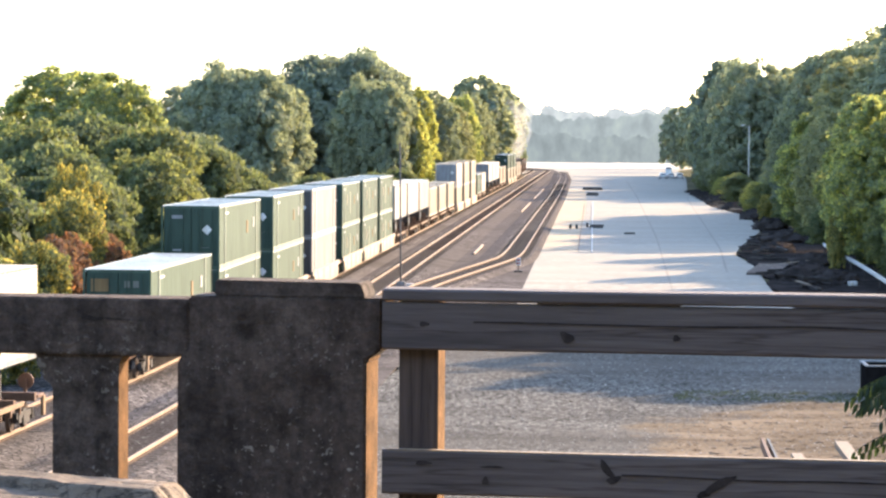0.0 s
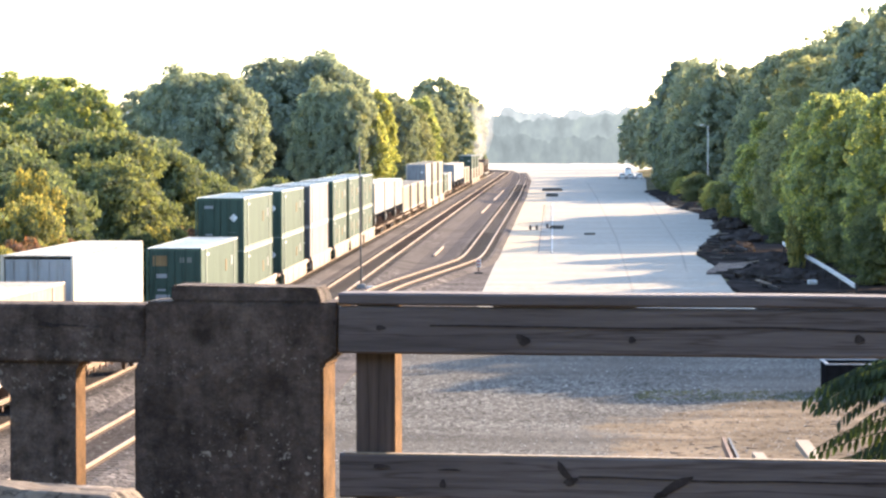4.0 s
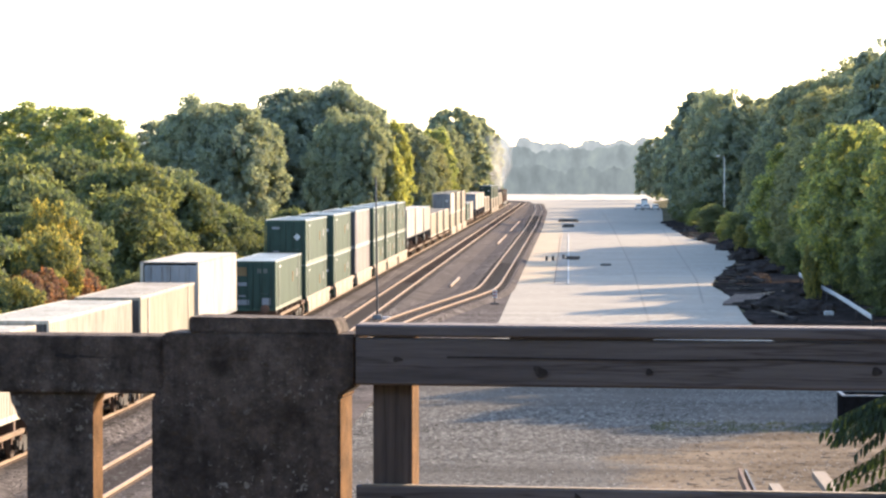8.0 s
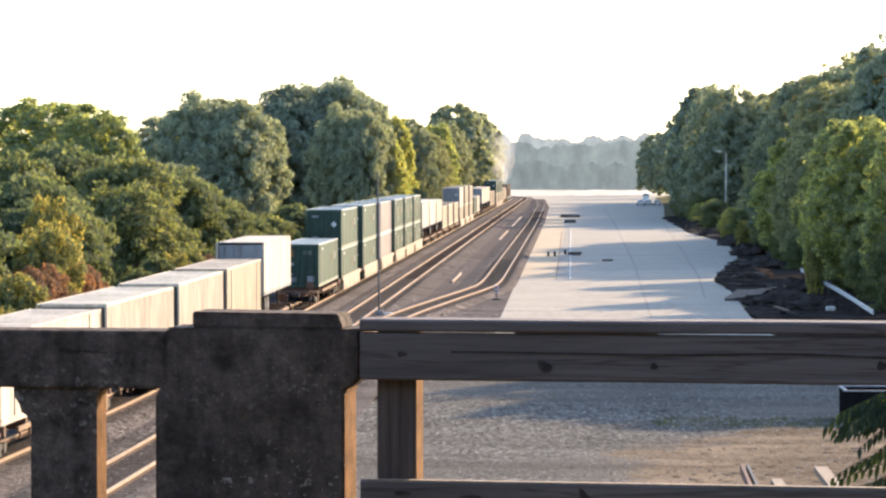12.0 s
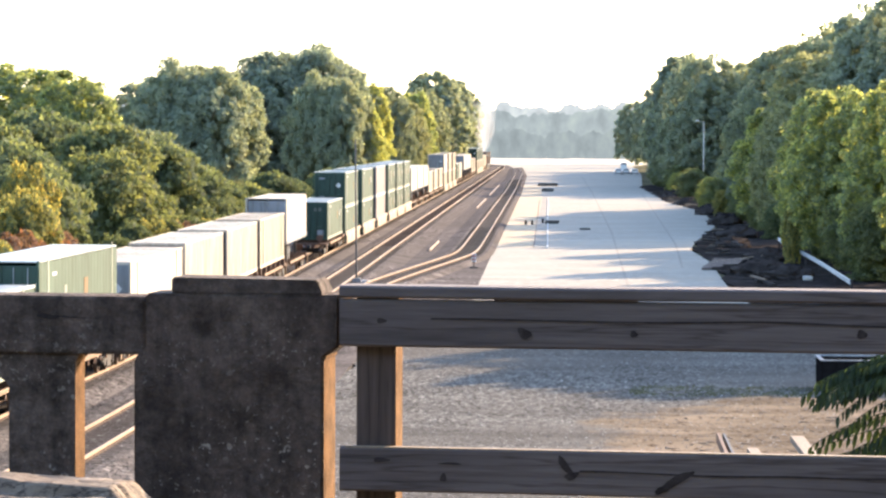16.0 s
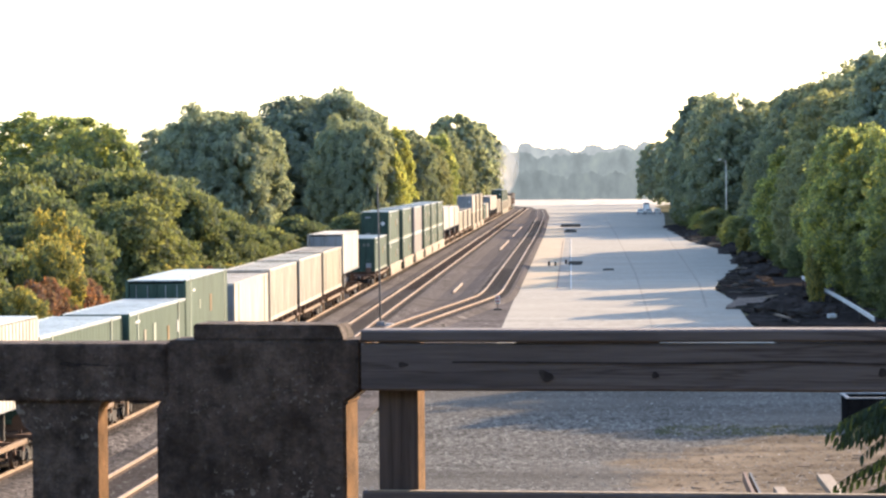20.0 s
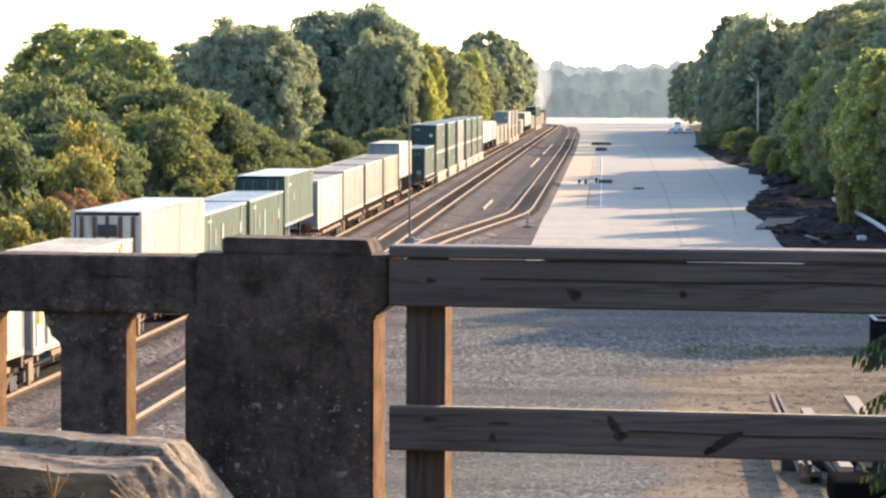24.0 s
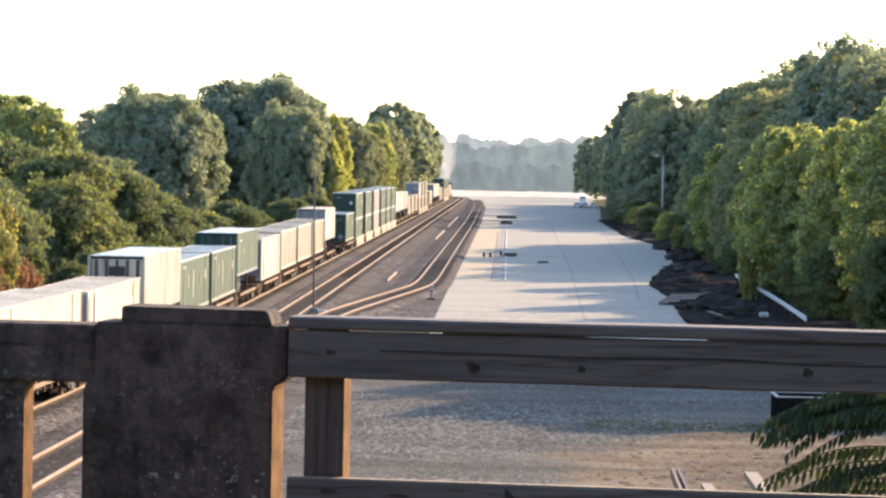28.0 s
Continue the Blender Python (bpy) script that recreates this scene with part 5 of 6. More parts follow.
def rock_mat():
    m, nt, b = shader("layered_boulder_stone", 0.9)
    bands = noise_node(nt, 4.0, 8, stretch=(1.0, 1.2, 3.5), rough=0.7)
    col = ramp(nt, bands, [(0.30, (0.07, 0.053, 0.038)), (0.42, (0.14, 0.106, 0.075)), (0.58, (0.215, 0.164, 0.115)), (0.68, (0.36, 0.288, 0.215))])
    patch = ramp(nt, noise_node(nt, 5.0, 5), [(0.5, (1, 1, 1)), (0.68, (0.62, 0.62, 0.64))])
    # crevices and pits: their dark is put into the colour
    cracks = ramp(nt, noise_node(nt, 2.6, 6, stretch=(0.8, 2.2, 3.0), rough=0.65), [(0.48, (1, 1, 1)), (0.496, (0.5, 0.47, 0.45)), (0.512, (1, 1, 1))])
    pits = ramp(nt, noise_node(nt, 26.0, 6, stretch=(0.5, 1.0, 1.0), rough=0.75), [(0.36, (0.4, 0.37, 0.35)), (0.46, (1, 1, 1))])
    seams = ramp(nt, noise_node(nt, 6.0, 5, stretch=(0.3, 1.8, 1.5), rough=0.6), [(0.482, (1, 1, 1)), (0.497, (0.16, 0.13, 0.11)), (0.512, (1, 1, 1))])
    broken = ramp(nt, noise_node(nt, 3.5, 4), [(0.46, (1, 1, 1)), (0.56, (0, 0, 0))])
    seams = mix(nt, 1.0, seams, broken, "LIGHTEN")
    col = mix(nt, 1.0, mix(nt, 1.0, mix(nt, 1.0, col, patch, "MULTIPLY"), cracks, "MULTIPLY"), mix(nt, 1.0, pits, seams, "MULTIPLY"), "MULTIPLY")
    nt.links.new(col, b.inputs["Base Color"])
    bump(nt, b, bands, 0.8, 0.018)
    return m


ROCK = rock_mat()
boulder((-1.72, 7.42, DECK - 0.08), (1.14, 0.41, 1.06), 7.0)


def grass_blades(tufts, z, count, tall, seed):
    """Blades that arch outwards from the feet of their tufts."""
    rng = random.Random(seed)
    bm = bmesh.new()
    for i in range(count):
        cx, cy, k = tufts[i % len(tufts)]
        x, y = rng.gauss(cx, 0.035), rng.gauss(cy, 0.05)
        h = tall * k * rng.uniform(0.55, 1.05)
        a = rng.uniform(0, 6.28)
        lean = abs(rng.gauss(0.0, 0.34)) + 0.06
        w = rng.uniform(0.0028, 0.0062)
        side = Vector((math.cos(a + 1.57) * w, math.sin(a + 1.57) * w, 0)) if i % 2 else Vector((w, 0, 0))
        last = None
        for j in range(7):
            t = j / 6
            p = Vector((x + math.cos(a) * lean * h * t ** 2, y + math.sin(a) * lean * h * 0.6 * t ** 2, z + h * (t - 0.45 * lean * t ** 3)))
            s = side * (1 - t ** 1.5 * 0.95)
            pair = (bm.verts.new(p - s), bm.verts.new(p + s))
            if last:
                bm.faces.new((last[0], last[1], pair[1], pair[0]))
            last = pair
    return bm


def seed_heads(spots, z):
    bm = bmesh.new()
    for n, (x, y, h) in enumerate(spots):
        rng = random.Random(n)
        top = Vector((x + rng.uniform(-0.07, 0.07), y, z + h))
        rod((x, y, z), top, 0.0022, 0.0015, 5, bm)
        turn = rng.uniform(-40, 40)
        for k in range(rng.choice((3, 3, 4, 5))):
            a = radians(turn - 38 + 22 * k + rng.uniform(-9, 9))
            ln = rng.uniform(0.045, 0.085)
            tip = top + Vector((math.sin(a) * ln, rng.uniform(-0.03, 0.03), math.cos(a) * ln))
            rod(top, tip, 0.0012, 0.0026, 5, bm)
    return bm


STRAW = leaf_mat("seed_heads", (0.111, 0.081, 0.059), (0.163, 0.118, 0.081), (0.222, 0.17, 0.111), 0.1)
grass = new("grass_clump")
tagged(grass, "tall green grass with dry seed heads on the verge", "grass", kind="stuff")
part("blades", grass_blades([(-1.5, 6.5, 1.0), (-1.36, 6.45, 1.02), (-1.27, 6.6, 0.92), (-1.1, 6.5, 0.82), (-1.02, 6.55, 0.8), (-1.2, 6.4, 0.78), (-0.93, 6.5, 0.66)], DECK + 0.05, 420, 0.68, 4), GRASS, grass)
part("seed_heads", seed_heads([(-1.34 + 0.022 * i, 6.4 + 0.05 * (i % 4), 0.5 + 0.16 * ((i * 7) % 11) / 10 - 0.004 * i) for i in range(0, 21, 2)], DECK + 0.05), STRAW, grass)


def frond_plant():
    """A sapling whose long compound leaves reach into view beside the bridge."""
    ob = thing("sapling", "green sapling with long drooping compound leaves beside the bridge", "sapling", at=(2.32, 15.0, 0.04))
    part("stem", limb_bm([(0.25, 0.1, G - 0.1), (0.2, 0, 4.0), (0.05, 0, 7.4), (-0.1, 0, 8.9)], 0.05, 0.015, bmesh.new()), BARK, ob)
    lines = [((0, 0, 8.15), (-0.55, -0.1, 8.27), (-1.0, -0.15, 7.98)), ((0, 0, 8.05), (-0.5, 0.1, 8.2), (-0.93, 0.1, 7.94)), ((0, 0, 7.85), (-0.5, 0.1, 8.0), (-0.94, 0.1, 7.69)),
             ((0, 0, 7.75), (-0.45, -0.1, 7.92), (-0.88, -0.2, 7.62)), ((0, 0, 8.1), (-0.5, 0.3, 8.24), (-0.88, 0.4, 8.0)), ((0, 0, 7.6), (-0.4, 0.1, 7.75), (-0.84, 0.1, 7.5))]
    rng = random.Random(8)
    for n in range(44):
        upper = n % 5 < 2
        z = rng.uniform(8.0, 8.16) if upper else rng.uniform(7.35, 7.84)
        reach = rng.uniform(0.72, 0.97) if upper else rng.uniform(0.7, 0.93)
        lines.append(((0.02, 0, z), (-reach * 0.52, rng.uniform(-0.3, 0.3), z + rng.uniform(0.1, 0.16)), (-reach, rng.uniform(-0.4, 0.4), z - rng.uniform(0.05, 0.2))))
    blade = ((0, 0, 0), (0.012, 0.018, 0.003), (0.012, 0.04, 0.002), (0, 0.075, -0.006), (-0.012, 0.04, 0.002), (-0.012, 0.018, 0.003))
    leaflet = None
    for n, (p, q, r) in enumerate(lines):
        rng = random.Random(n)
        p, q, r = Vector(p), Vector(q), Vector(r)
        line = [p * (1 - t) ** 2 + q * 2 * t * (1 - t) + r * t * t for t in (i / 26 for i in range(27))]
        stalk = limb_bm(line, 0.006, 0.002, bmesh.new())
        poses = []
        for i in range(4, 27):
            for s in (-1, 1):
                along = (line[i] - line[i - 1]).normalized()
                way = (along * 0.45 + Vector((0, s * rng.uniform(0.2, 0.6), -0.75 - rng.uniform(0, 0.4)))).normalized()
                wide = way.cross(Vector((rng.uniform(-0.7, 0.7), 1, 0.2))).normalized()
                k = rng.uniform(0.7, 1.25) * (1.1 - 0.3 * abs(i - 15) / 12)
                poses.append(Matrix.Translation(line[i]) @ Matrix((wide, way, wide.cross(way))).transposed().to_4x4() @ Matrix.Diagonal((k, k, k, 1)))
        if n >= 6:
            # the fronds behind carry their leaflets in one mesh
            for m in poses:
                v = [stalk.verts.new(m @ Vector(c)) for c in blade]
                stalk.faces.new((v[0], v[1], v[2], v[3]))
                stalk.faces.new((v[0], v[3], v[4], v[5]))
            part("frond", stalk, LEAF_SAP, ob)
            continue
        frond = part("frond", stalk, LEAF_SAP, ob)
        for m in poses:
            if leaflet is None:
                bm = bmesh.new()
                v = [bm.verts.new(c) for c in blade]
                bm.faces.new((v[0], v[1], v[2], v[3]))
                bm.faces.new((v[0], v[3], v[4], v[5]))
                first = part("leaflet", bm, LEAF_SAP, frond)
                first.matrix_basis = m
                leaflet = first.data
            else:
                share("leaflet", leaflet, frond, m)
    return ob


frond_plant()

# ---- below the bridge ----
wing = tagged(part("retaining_wall", block(1.38, 5.0, 16.6, 16.95, G - 0.2, 6.98, bevel=0.03), MATT_BLACK), "matt black timber retaining wall below the bridge", "wall", kind="structure")
tagged(part("wall_cap", block(1.345, 5.0, 16.52, 17.0, 6.985, 7.14, bevel=0.03), MATT_BLACK), "dark timber cap on the retaining wall", "trim", kind="structure")

def timber_stack():
    """Long timbers and a steel channel laid over rusty scrap and old ties."""
    steel, sawn = "rusty steel channel lying on old ties", "pale sawn timber lying on old ties"
    for x, y0, y1, w, h, mt, label, tilt in ((4.95, 71.0, 88.0, 0.10, 0.3, STEEL_RUST, steel, -0.9), (5.22, 71.4, 88.6, 0.08, 0.22, STEEL_DARK, steel, -0.7), (6.1, 71.2, 84.7, 0.32, 0.2, PLANK, sawn, 0.3),
                                             (6.75, 72.6, 79.0, 0.2, 0.16, PLANK, sawn, 0.8), (7.55, 72.0, 88.2, 0.40, 0.2, PLANK, sawn, -0.3), (8.4, 71.0, 82.0, 0.38, 0.2, PLANK, sawn, 0.5)):
        ob = part("timber" if mt is PLANK else "steel_channel", block(-w / 2, w / 2, 0, y1 - y0, 0, h, bevel=0.012), mt)
        ob.matrix_basis = pose(x, y0, G + 0.46, 0.0, 0, tilt)
        tagged(ob, label, "timber" if mt is PLANK else "steel beam", "stacked beams")
    for y in (75.4, 79.6, 84.3):
        ob = part("bearer", block(4.75, 9.4, y - 0.14, y + 0.14, G, G + 0.45, bevel=0.02), TIE)
        tagged(ob, "dark old railway tie under the beams", "tie", "bearers under the beams")
    rng = random.Random(14)
    for i in range(16):
        # scrap pushed in under the beams
        l, w, h = rng.uniform(1.6, 3.4), rng.uniform(0.16, 0.3), rng.uniform(0.12, 0.2)
        ob = part("old_tie", block(-w / 2, w / 2, 0, l, 0, h, bevel=0.02), OLD_WOOD if i % 3 else STEEL_RUST)
        ob.matrix_basis = pose(5.2 + 0.27 * i, 72.4 + rng.uniform(-0.4, 0.5), G + (0.2 if i % 2 else 0.0), 0, rng.uniform(-6, 6), rng.uniform(-9, 9))
        tagged(ob, "brown old timber scrap under the beams" if i % 3 else "rusty steel scrap under the beams", "scrap", "scrap under the beams")


OLD_WOOD = plain("grey_old_timber", (0.118, 0.104, 0.089), 0.9, scale=2, vary=0.4, random_tint=0.3)
PLANK = plain("pale_sawn_timber", (0.21, 0.158, 0.108), 0.8, scale=3, vary=0.25, streak=(5, 0.3, 5))
timber_stack()


def dumpster(x, y):
    ob = thing("dumpster", "dark steel dumpster, rim coloured pale for its sunlit edge", "dumpster", at=(x, y, G))
    for s in (-1, 1):
        part("side_panel", block(s * 1.2 - 0.04, s * 1.2 + 0.04, -3, 3, 0.15, 1.2, bevel=0.01), MATT_BLACK, ob)
        part("end_panel", block(-1.16, 1.16, s * 3.0 - 0.04, s * 3.0 + 0.04, 0.15, 1.2, bevel=0.01), MATT_BLACK, ob)
        # pale rim colour stands in for sunlight on the top edge
        part("rim", block(s * 1.2 - 0.07, s * 1.2 + 0.07, -3.08, 3.08, 1.2, 1.25, bevel=0.01), GREY, ob)
        part("rim", block(-1.13, 1.13, s * 3.0 - 0.08, s * 3.0 + 0.08, 1.2, 1.25, bevel=0.01), GREY, ob)
        part("skid", block(s * 0.8 - 0.1, s * 0.8 + 0.1, -3, 3, 0, 0.15), MATT_BLACK, ob)
        for k in range(5):
            y0 = -2.4 + k * 1.2
            part("rib", block(*sorted((s * 1.24, s * 1.3)), y0 - 0.05, y0 + 0.05, 0.2, 1.18), MATT_BLACK, ob)
    part("floor", block(-1.16, 1.16, -2.95, 2.95, 0.15, 0.22), MATT_BLACK, ob)
    ob.matrix_basis = pose(x, y, G, 0, 0, 90)
    return ob


dumpster(13.55, 112)

# weeds along the edge of the dirt
weeds = new("weeds")
tagged(weeds, "strip of low green weeds on the gravel", "weeds", kind="stuff")
rng = random.Random(21)
spots = [(3.2 + 7.0 * rng.random() ** 0.9, 109.8 + rng.uniform(-1.6, 2.6), G + 0.04) for _ in range(150)]
w = new("weed_leaves", leaf_mesh("weed_leaves", leaf_cloud(spots, [rng.uniform(0.12, 0.3) for _ in spots], 3000, 0.028, 3, 0.3), WEED))
w.parent = weeds

# ---- along the tracks ----
MAST = plain("dull_mast_steel", (0.09, 0.09, 0.092), 0.7, 0.2, scale=2)
mast = thing("signal_mast", "slender grey steel mast beside the siding turnout", "pole", at=(-12.38, 186, G))
part("base_box", block(-0.28, 0.28, -0.28, 0.28, 0, 0.55, bevel=0.03), GREY, mast)
part("pole", rod((0, 0, 0.4), (-0.1, 0, 9.5), 0.072, 0.045), MAST, mast)
part("switch_box", block(0.35, 0.85, -0.25, 0.25, 0, 0.42, bevel=0.03), MARK_WHITE, mast, "pale equipment box")

stand = thing("switch_stand", "small switch stand with a white and red target", "switch stand", at=(-5.45, 212, G))
part("post", rod((0, 0, 0), (0, 0, 0.55), 0.04), STEEL_DARK, stand)
part("base", block(-0.3, 0.3, -0.15, 0.15, 0, 0.14, bevel=0.02), STEEL_DARK, stand)
part("target", block(-0.17, 0.17, -0.03, 0.0, 0.5, 1.1, bevel=0.02), MARK_WHITE, stand, "white upright target")
for z in (0.62, 0.86):
    part("red_band", block(-0.12, 0.12, -0.036, -0.031, z, z + 0.11), SIGNAL_RED, stand, "faded red band")

for x, y0, y1 in ((-10.0, 243, 263), (-9.55, 385, 440), (-9.6, 470, 560)):
    ob = part("loose_rail", block(x - 0.06, x + 0.06, y0, y1, G + 0.02, G + 0.2, bevel=0.01), RAIL_TOP)
    tagged(ob, "loose rusty rail lying on the ballast", "rail", "loose rails")

# ---- on the yard ----
tagged(part("concrete_apron", outline([(-4.55, 252), (-1.3, 252), (-0.95, 455), (-1.6, 560), (-5.7, 560), (-5.0, 360)], G + 0.05), SLAB), "tan concrete apron between siding and strip", "pavement", kind="structure")
tagged(part("kerb", block(-0.1, 0.0, 250, 450, G, G + 0.14, bevel=0.02), MARK_WHITE), "pale raised kerb along the strip", "kerb", kind="structure")
tagged(part("drain_edge", block(-1.3, -1.22, 252, 440, G, G + 0.1, bevel=0.01), STEEL_RUST), "rusty steel edge along the strip", "edging", kind="structure")
for pts in ([(5.1, 186), (5.3, 186), (6.5, 290), (7.7, 500), (8.1, 700), (7.9, 700), (7.45, 500), (6.3, 290)], [(9.9, 215), (10.1, 215), (11.6, 260), (16.0, 490), (15.8, 490), (11.4, 260)]):
    tagged(part("paving_seam", outline(pts, G + 0.046), SEAM), "darker seam between strips of the yard", "seam", kind="structure")
for x, y in ((-2.45, 316), (-1.75, 316), (-0.6, 322)):
    b = thing("bollard", "short dark bollard on the concrete apron", "bollard", "bollards on the apron", at=(x, y, G))
    part("post", rod((0, 0, 0), (0, 0, 0.5), 0.14, 0.14, 12), STEEL_DARK, b)
    part("cap", rod((0, 0, 0.5), (0, 0, 0.56), 0.14, 0.05, 12), STEEL_DARK, b)


def tie_stack(x, y, wide, layers, label):
    """Old ties piled crosswise."""
    ob = thing("tie_stack", label, "tie stack", at=(x, y, G + 0.04))
    first = None
    for n in range(layers):
        k = max(2, 4 - n)
        for i in range(k):
            m = pose((i - (k - 1) / 2) * 0.06 + ((n * 5 + i * 3) % 4 - 1.5) * 0.09, (i - (k - 1) / 2) * 0.34, n * 0.185, 0, 0, ((i * 7 + n * 3) % 5 - 2) * 2.0)
            if first is None:
                first = part("tie", block(-wide / 2, wide / 2, -0.12, 0.12, 0, 0.18, bevel=0.012), OLD_WOOD, ob)
                first.matrix_basis = m
            else:
                share("tie", first.data, ob, m)
    return ob


tie_stack(-0.1, 560, 3.6, 3, "pile of dark timbers lying across the yard")
tie_stack(0.45, 320, 1.2, 2, "small pile of dark timbers by the kerb")
tie_stack(-0.1, 505, 1.8, 3, "small pile of dark timbers by the kerb")
tie_stack(3.9, 300, 0.8, 1, "dark timber lying on the yard")


CAR_WHITE = painted("white_car_paint", (0.8, 0.8, 0.78), 0.3, vary=0.1)


def parked_car(x, y, tall, label, name="car"):
    """A parked vehicle seen from behind: lower body, cabin, glass, wheels, lamps."""
    ob = thing(name, label, name, "vehicles parked by the trees", at=(x, y, G))
    body = [(-2.2, 0.35), (2.2, 0.35), (2.25, 0.75), (1.2, 0.95), (-2.2, 0.95)]
    top = 1.45 if tall < 2 else tall
    cabin = [(-2.1, 0.95), (1.2, 0.95), (0.6, top), (-1.8, top)]
    for nm, prof, half, mt in (("body", body, 0.88, CAR_WHITE), ("cabin", cabin, 0.78, CAR_WHITE)):
        bm = bmesh.new()
        a = [bm.verts.new((-half, u, v)) for u, v in prof]
        b = [bm.verts.new((half, u, v)) for u, v in prof]
        bm.faces.new(a)
        bm.faces.new(b)
        for i in range(len(prof)):
            k = (i + 1) % len(prof)
            bm.faces.new((a[i], b[i], b[k], a[k]))
        bmesh.ops.recalc_face_normals(bm, faces=bm.faces[:])
        bmesh.ops.bevel(bm, geom=bm.edges[:], offset=0.07, segments=2, affect="EDGES")
        part(nm, bm, mt, ob)
    part("rear_window", block(-0.62, 0.62, -2.09, -2.0, top - 0.42, top - 0.14), GLASS_DARK, ob)
    for s in (-1, 1):
        part("tail_lamp", block(s * 0.72 - 0.1, s * 0.72 + 0.1, -2.23, -2.18, 0.65, 0.85), LAMP_RED, ob)
        part("side_window", block(*sorted((s * 0.76, s * 0.79)), -1.5, 0.4, 1.02, top - 0.15), GLASS_DARK, ob)
        for e in (-1.35, 1.35):
            part("wheel", rod((s * 0.7, e, 0.33), (s * 0.9, e, 0.33), 0.33, sides=16), STEEL_DARK, ob)
    part("bumper", block(-0.85, 0.85, -2.32, -2.2, 0.4, 0.58, bevel=0.03), GREY, ob)
    return ob


bm = bmesh.new()
rows = []
for i in range(9):
    y, z = 985 + 20 * i, G + 0.05 + 0.7 * (i / 8) ** 1.5
    rows.append([bm.verts.new((-70 + 110 * k / 22, y + 6 * noise.noise(Vector((k * 0.7, i, 0))), z + 0.25 * noise.noise(Vector((k * 0.9, i * 0.8, 3))) * (i > 0))) for k in range(23)])
for p, q in zip(rows, rows[1:]):
    for k in range(22):
        bm.faces.new((p[k], p[k + 1], q[k + 1], q[k]))
# Sunlight on the sandy far ground, put into this pale colour
SAND = plain("sunlit_sandy_ground", (0.46, 0.41, 0.34), 0.95, scale=0.06, vary=0.35, grain=2, relief=0)
tagged(part("sandy_bank", bm, SAND), "sandy bank rising at the far end, coloured pale as sunlit", "ground", kind="structure")
GLASS_DARK = plain("dark_glass", (0.02, 0.025, 0.03), 0.08, scale=2, vary=0.1, relief=0)
LAMP_RED = plain("red_lamp_glass", (0.3, 0.02, 0.015), 0.2, relief=0)
for x, y in ((17.7, 735), (19.8, 738), (21.9, 735)):
    parked_car(x, y, 1.5, "white car parked at the edge of the trees")
parked_car(19.5, 750, 2.9, "tall white van parked behind the cars", "van")

lamp = thing("light_pole", "grey steel light pole with a small lamp head among the trees", "light pole", at=(25.2, 470, G))
part("pole", rod((0, 0, 0), (0, 0, 12.2), 0.085, 0.06), MARK_WHITE, lamp)
part("arm", rod((0, 0, 12.0), (-0.9, 0, 12.35), 0.05, 0.04), GREY, lamp)
part("lamp_head", block(-1.35, -0.75, -0.18, 0.18, 12.25, 12.45, bevel=0.05), MARK_WHITE, lamp)

# dark heaps, old ties and boards along the foot of the trees
DEBRIS_EDGE = [(11.8, 150), (11.9, 188), (12.8, 226), (12.4, 248), (13.8, 267), (18.0, 312), (20.4, 368), (17.4, 430), (17.6, 560)]


def debris_x(y):
    """Where the dark ground under the trees begins."""
    return float(np.interp(y, [q for _, q in DEBRIS_EDGE], [p for p, _ in DEBRIS_EDGE]))


bm = outline(worn(DEBRIS_EDGE, 0.45, 3) + [(24, 600), (27, 400), (27, 150)], G + 0.06)
tagged(part("dark_verge", bm, MULCH), "ground of rotten wood and old ballast darkened for tree shade", "ground", kind="structure")


def heap(x, y, r, h, seed):
    bm = bmesh.new()
    bmesh.ops.create_icosphere(bm, subdivisions=4, radius=1.0)
    for v in list(bm.verts):
        p = v.co.copy()
        k = 1 + 0.3 * noise.noise(p * 2 + Vector((seed, 1, 2))) + 0.12 * noise.noise(p * 6)
        v.co = Vector((p.x * r * k, p.y * r * 1.6 * k, max(-0.05, p.z) * h * k))
    ob = part("mound", bm, MULCH)
    ob.matrix_basis = pose(x, y, G + 0.05)
    tagged(ob, "low heap of dark earth and rotten wood", "heap", "heaps under the trees")


for x, y, r, h, seed in ((14.9, 203, 2.2, 1.15, 9), (16.6, 199, 1.8, 0.9, 10), (15.8, 212, 1.6, 0.9, 1), (17.4, 228, 2.0, 1.0, 2), (16.2, 255, 1.6, 0.9, 3), (18.4, 280, 2.0, 1.1, 4), (19.6, 320, 2.0, 1.2, 5), (20.0, 360, 1.8, 1.2, 6), (20.2, 410, 2.0, 1.1, 7), (20.6, 470, 2.2, 1.2, 8)):
    heap(x, y, r, h, seed)
rng = random.Random(33)
old_tie = None
for i in range(46):
    y = 190 + (i / 45) ** 1.4 * 300
    x = debris_x(y) + rng.uniform(0.4, 4.2)
    if old_tie is None:
        old_tie = part("old_tie", block(-1.25, 1.25, -0.12, 0.12, 0, 0.2, bevel=0.015), TIE)
        ob = tagged(old_tie, "discarded dark railway tie lying under the trees", "tie", "discarded ties")
    else:
        ob = copy_thing(old_tie, Matrix.Identity(4))
    ob.matrix_basis = pose(x, y, G + 0.06 + rng.choice((0, 0, 0.2, 0.4)), rng.uniform(-9, 9), rng.uniform(-7, 7), rng.choice((0, 0, 70)) + rng.uniform(-45, 45))
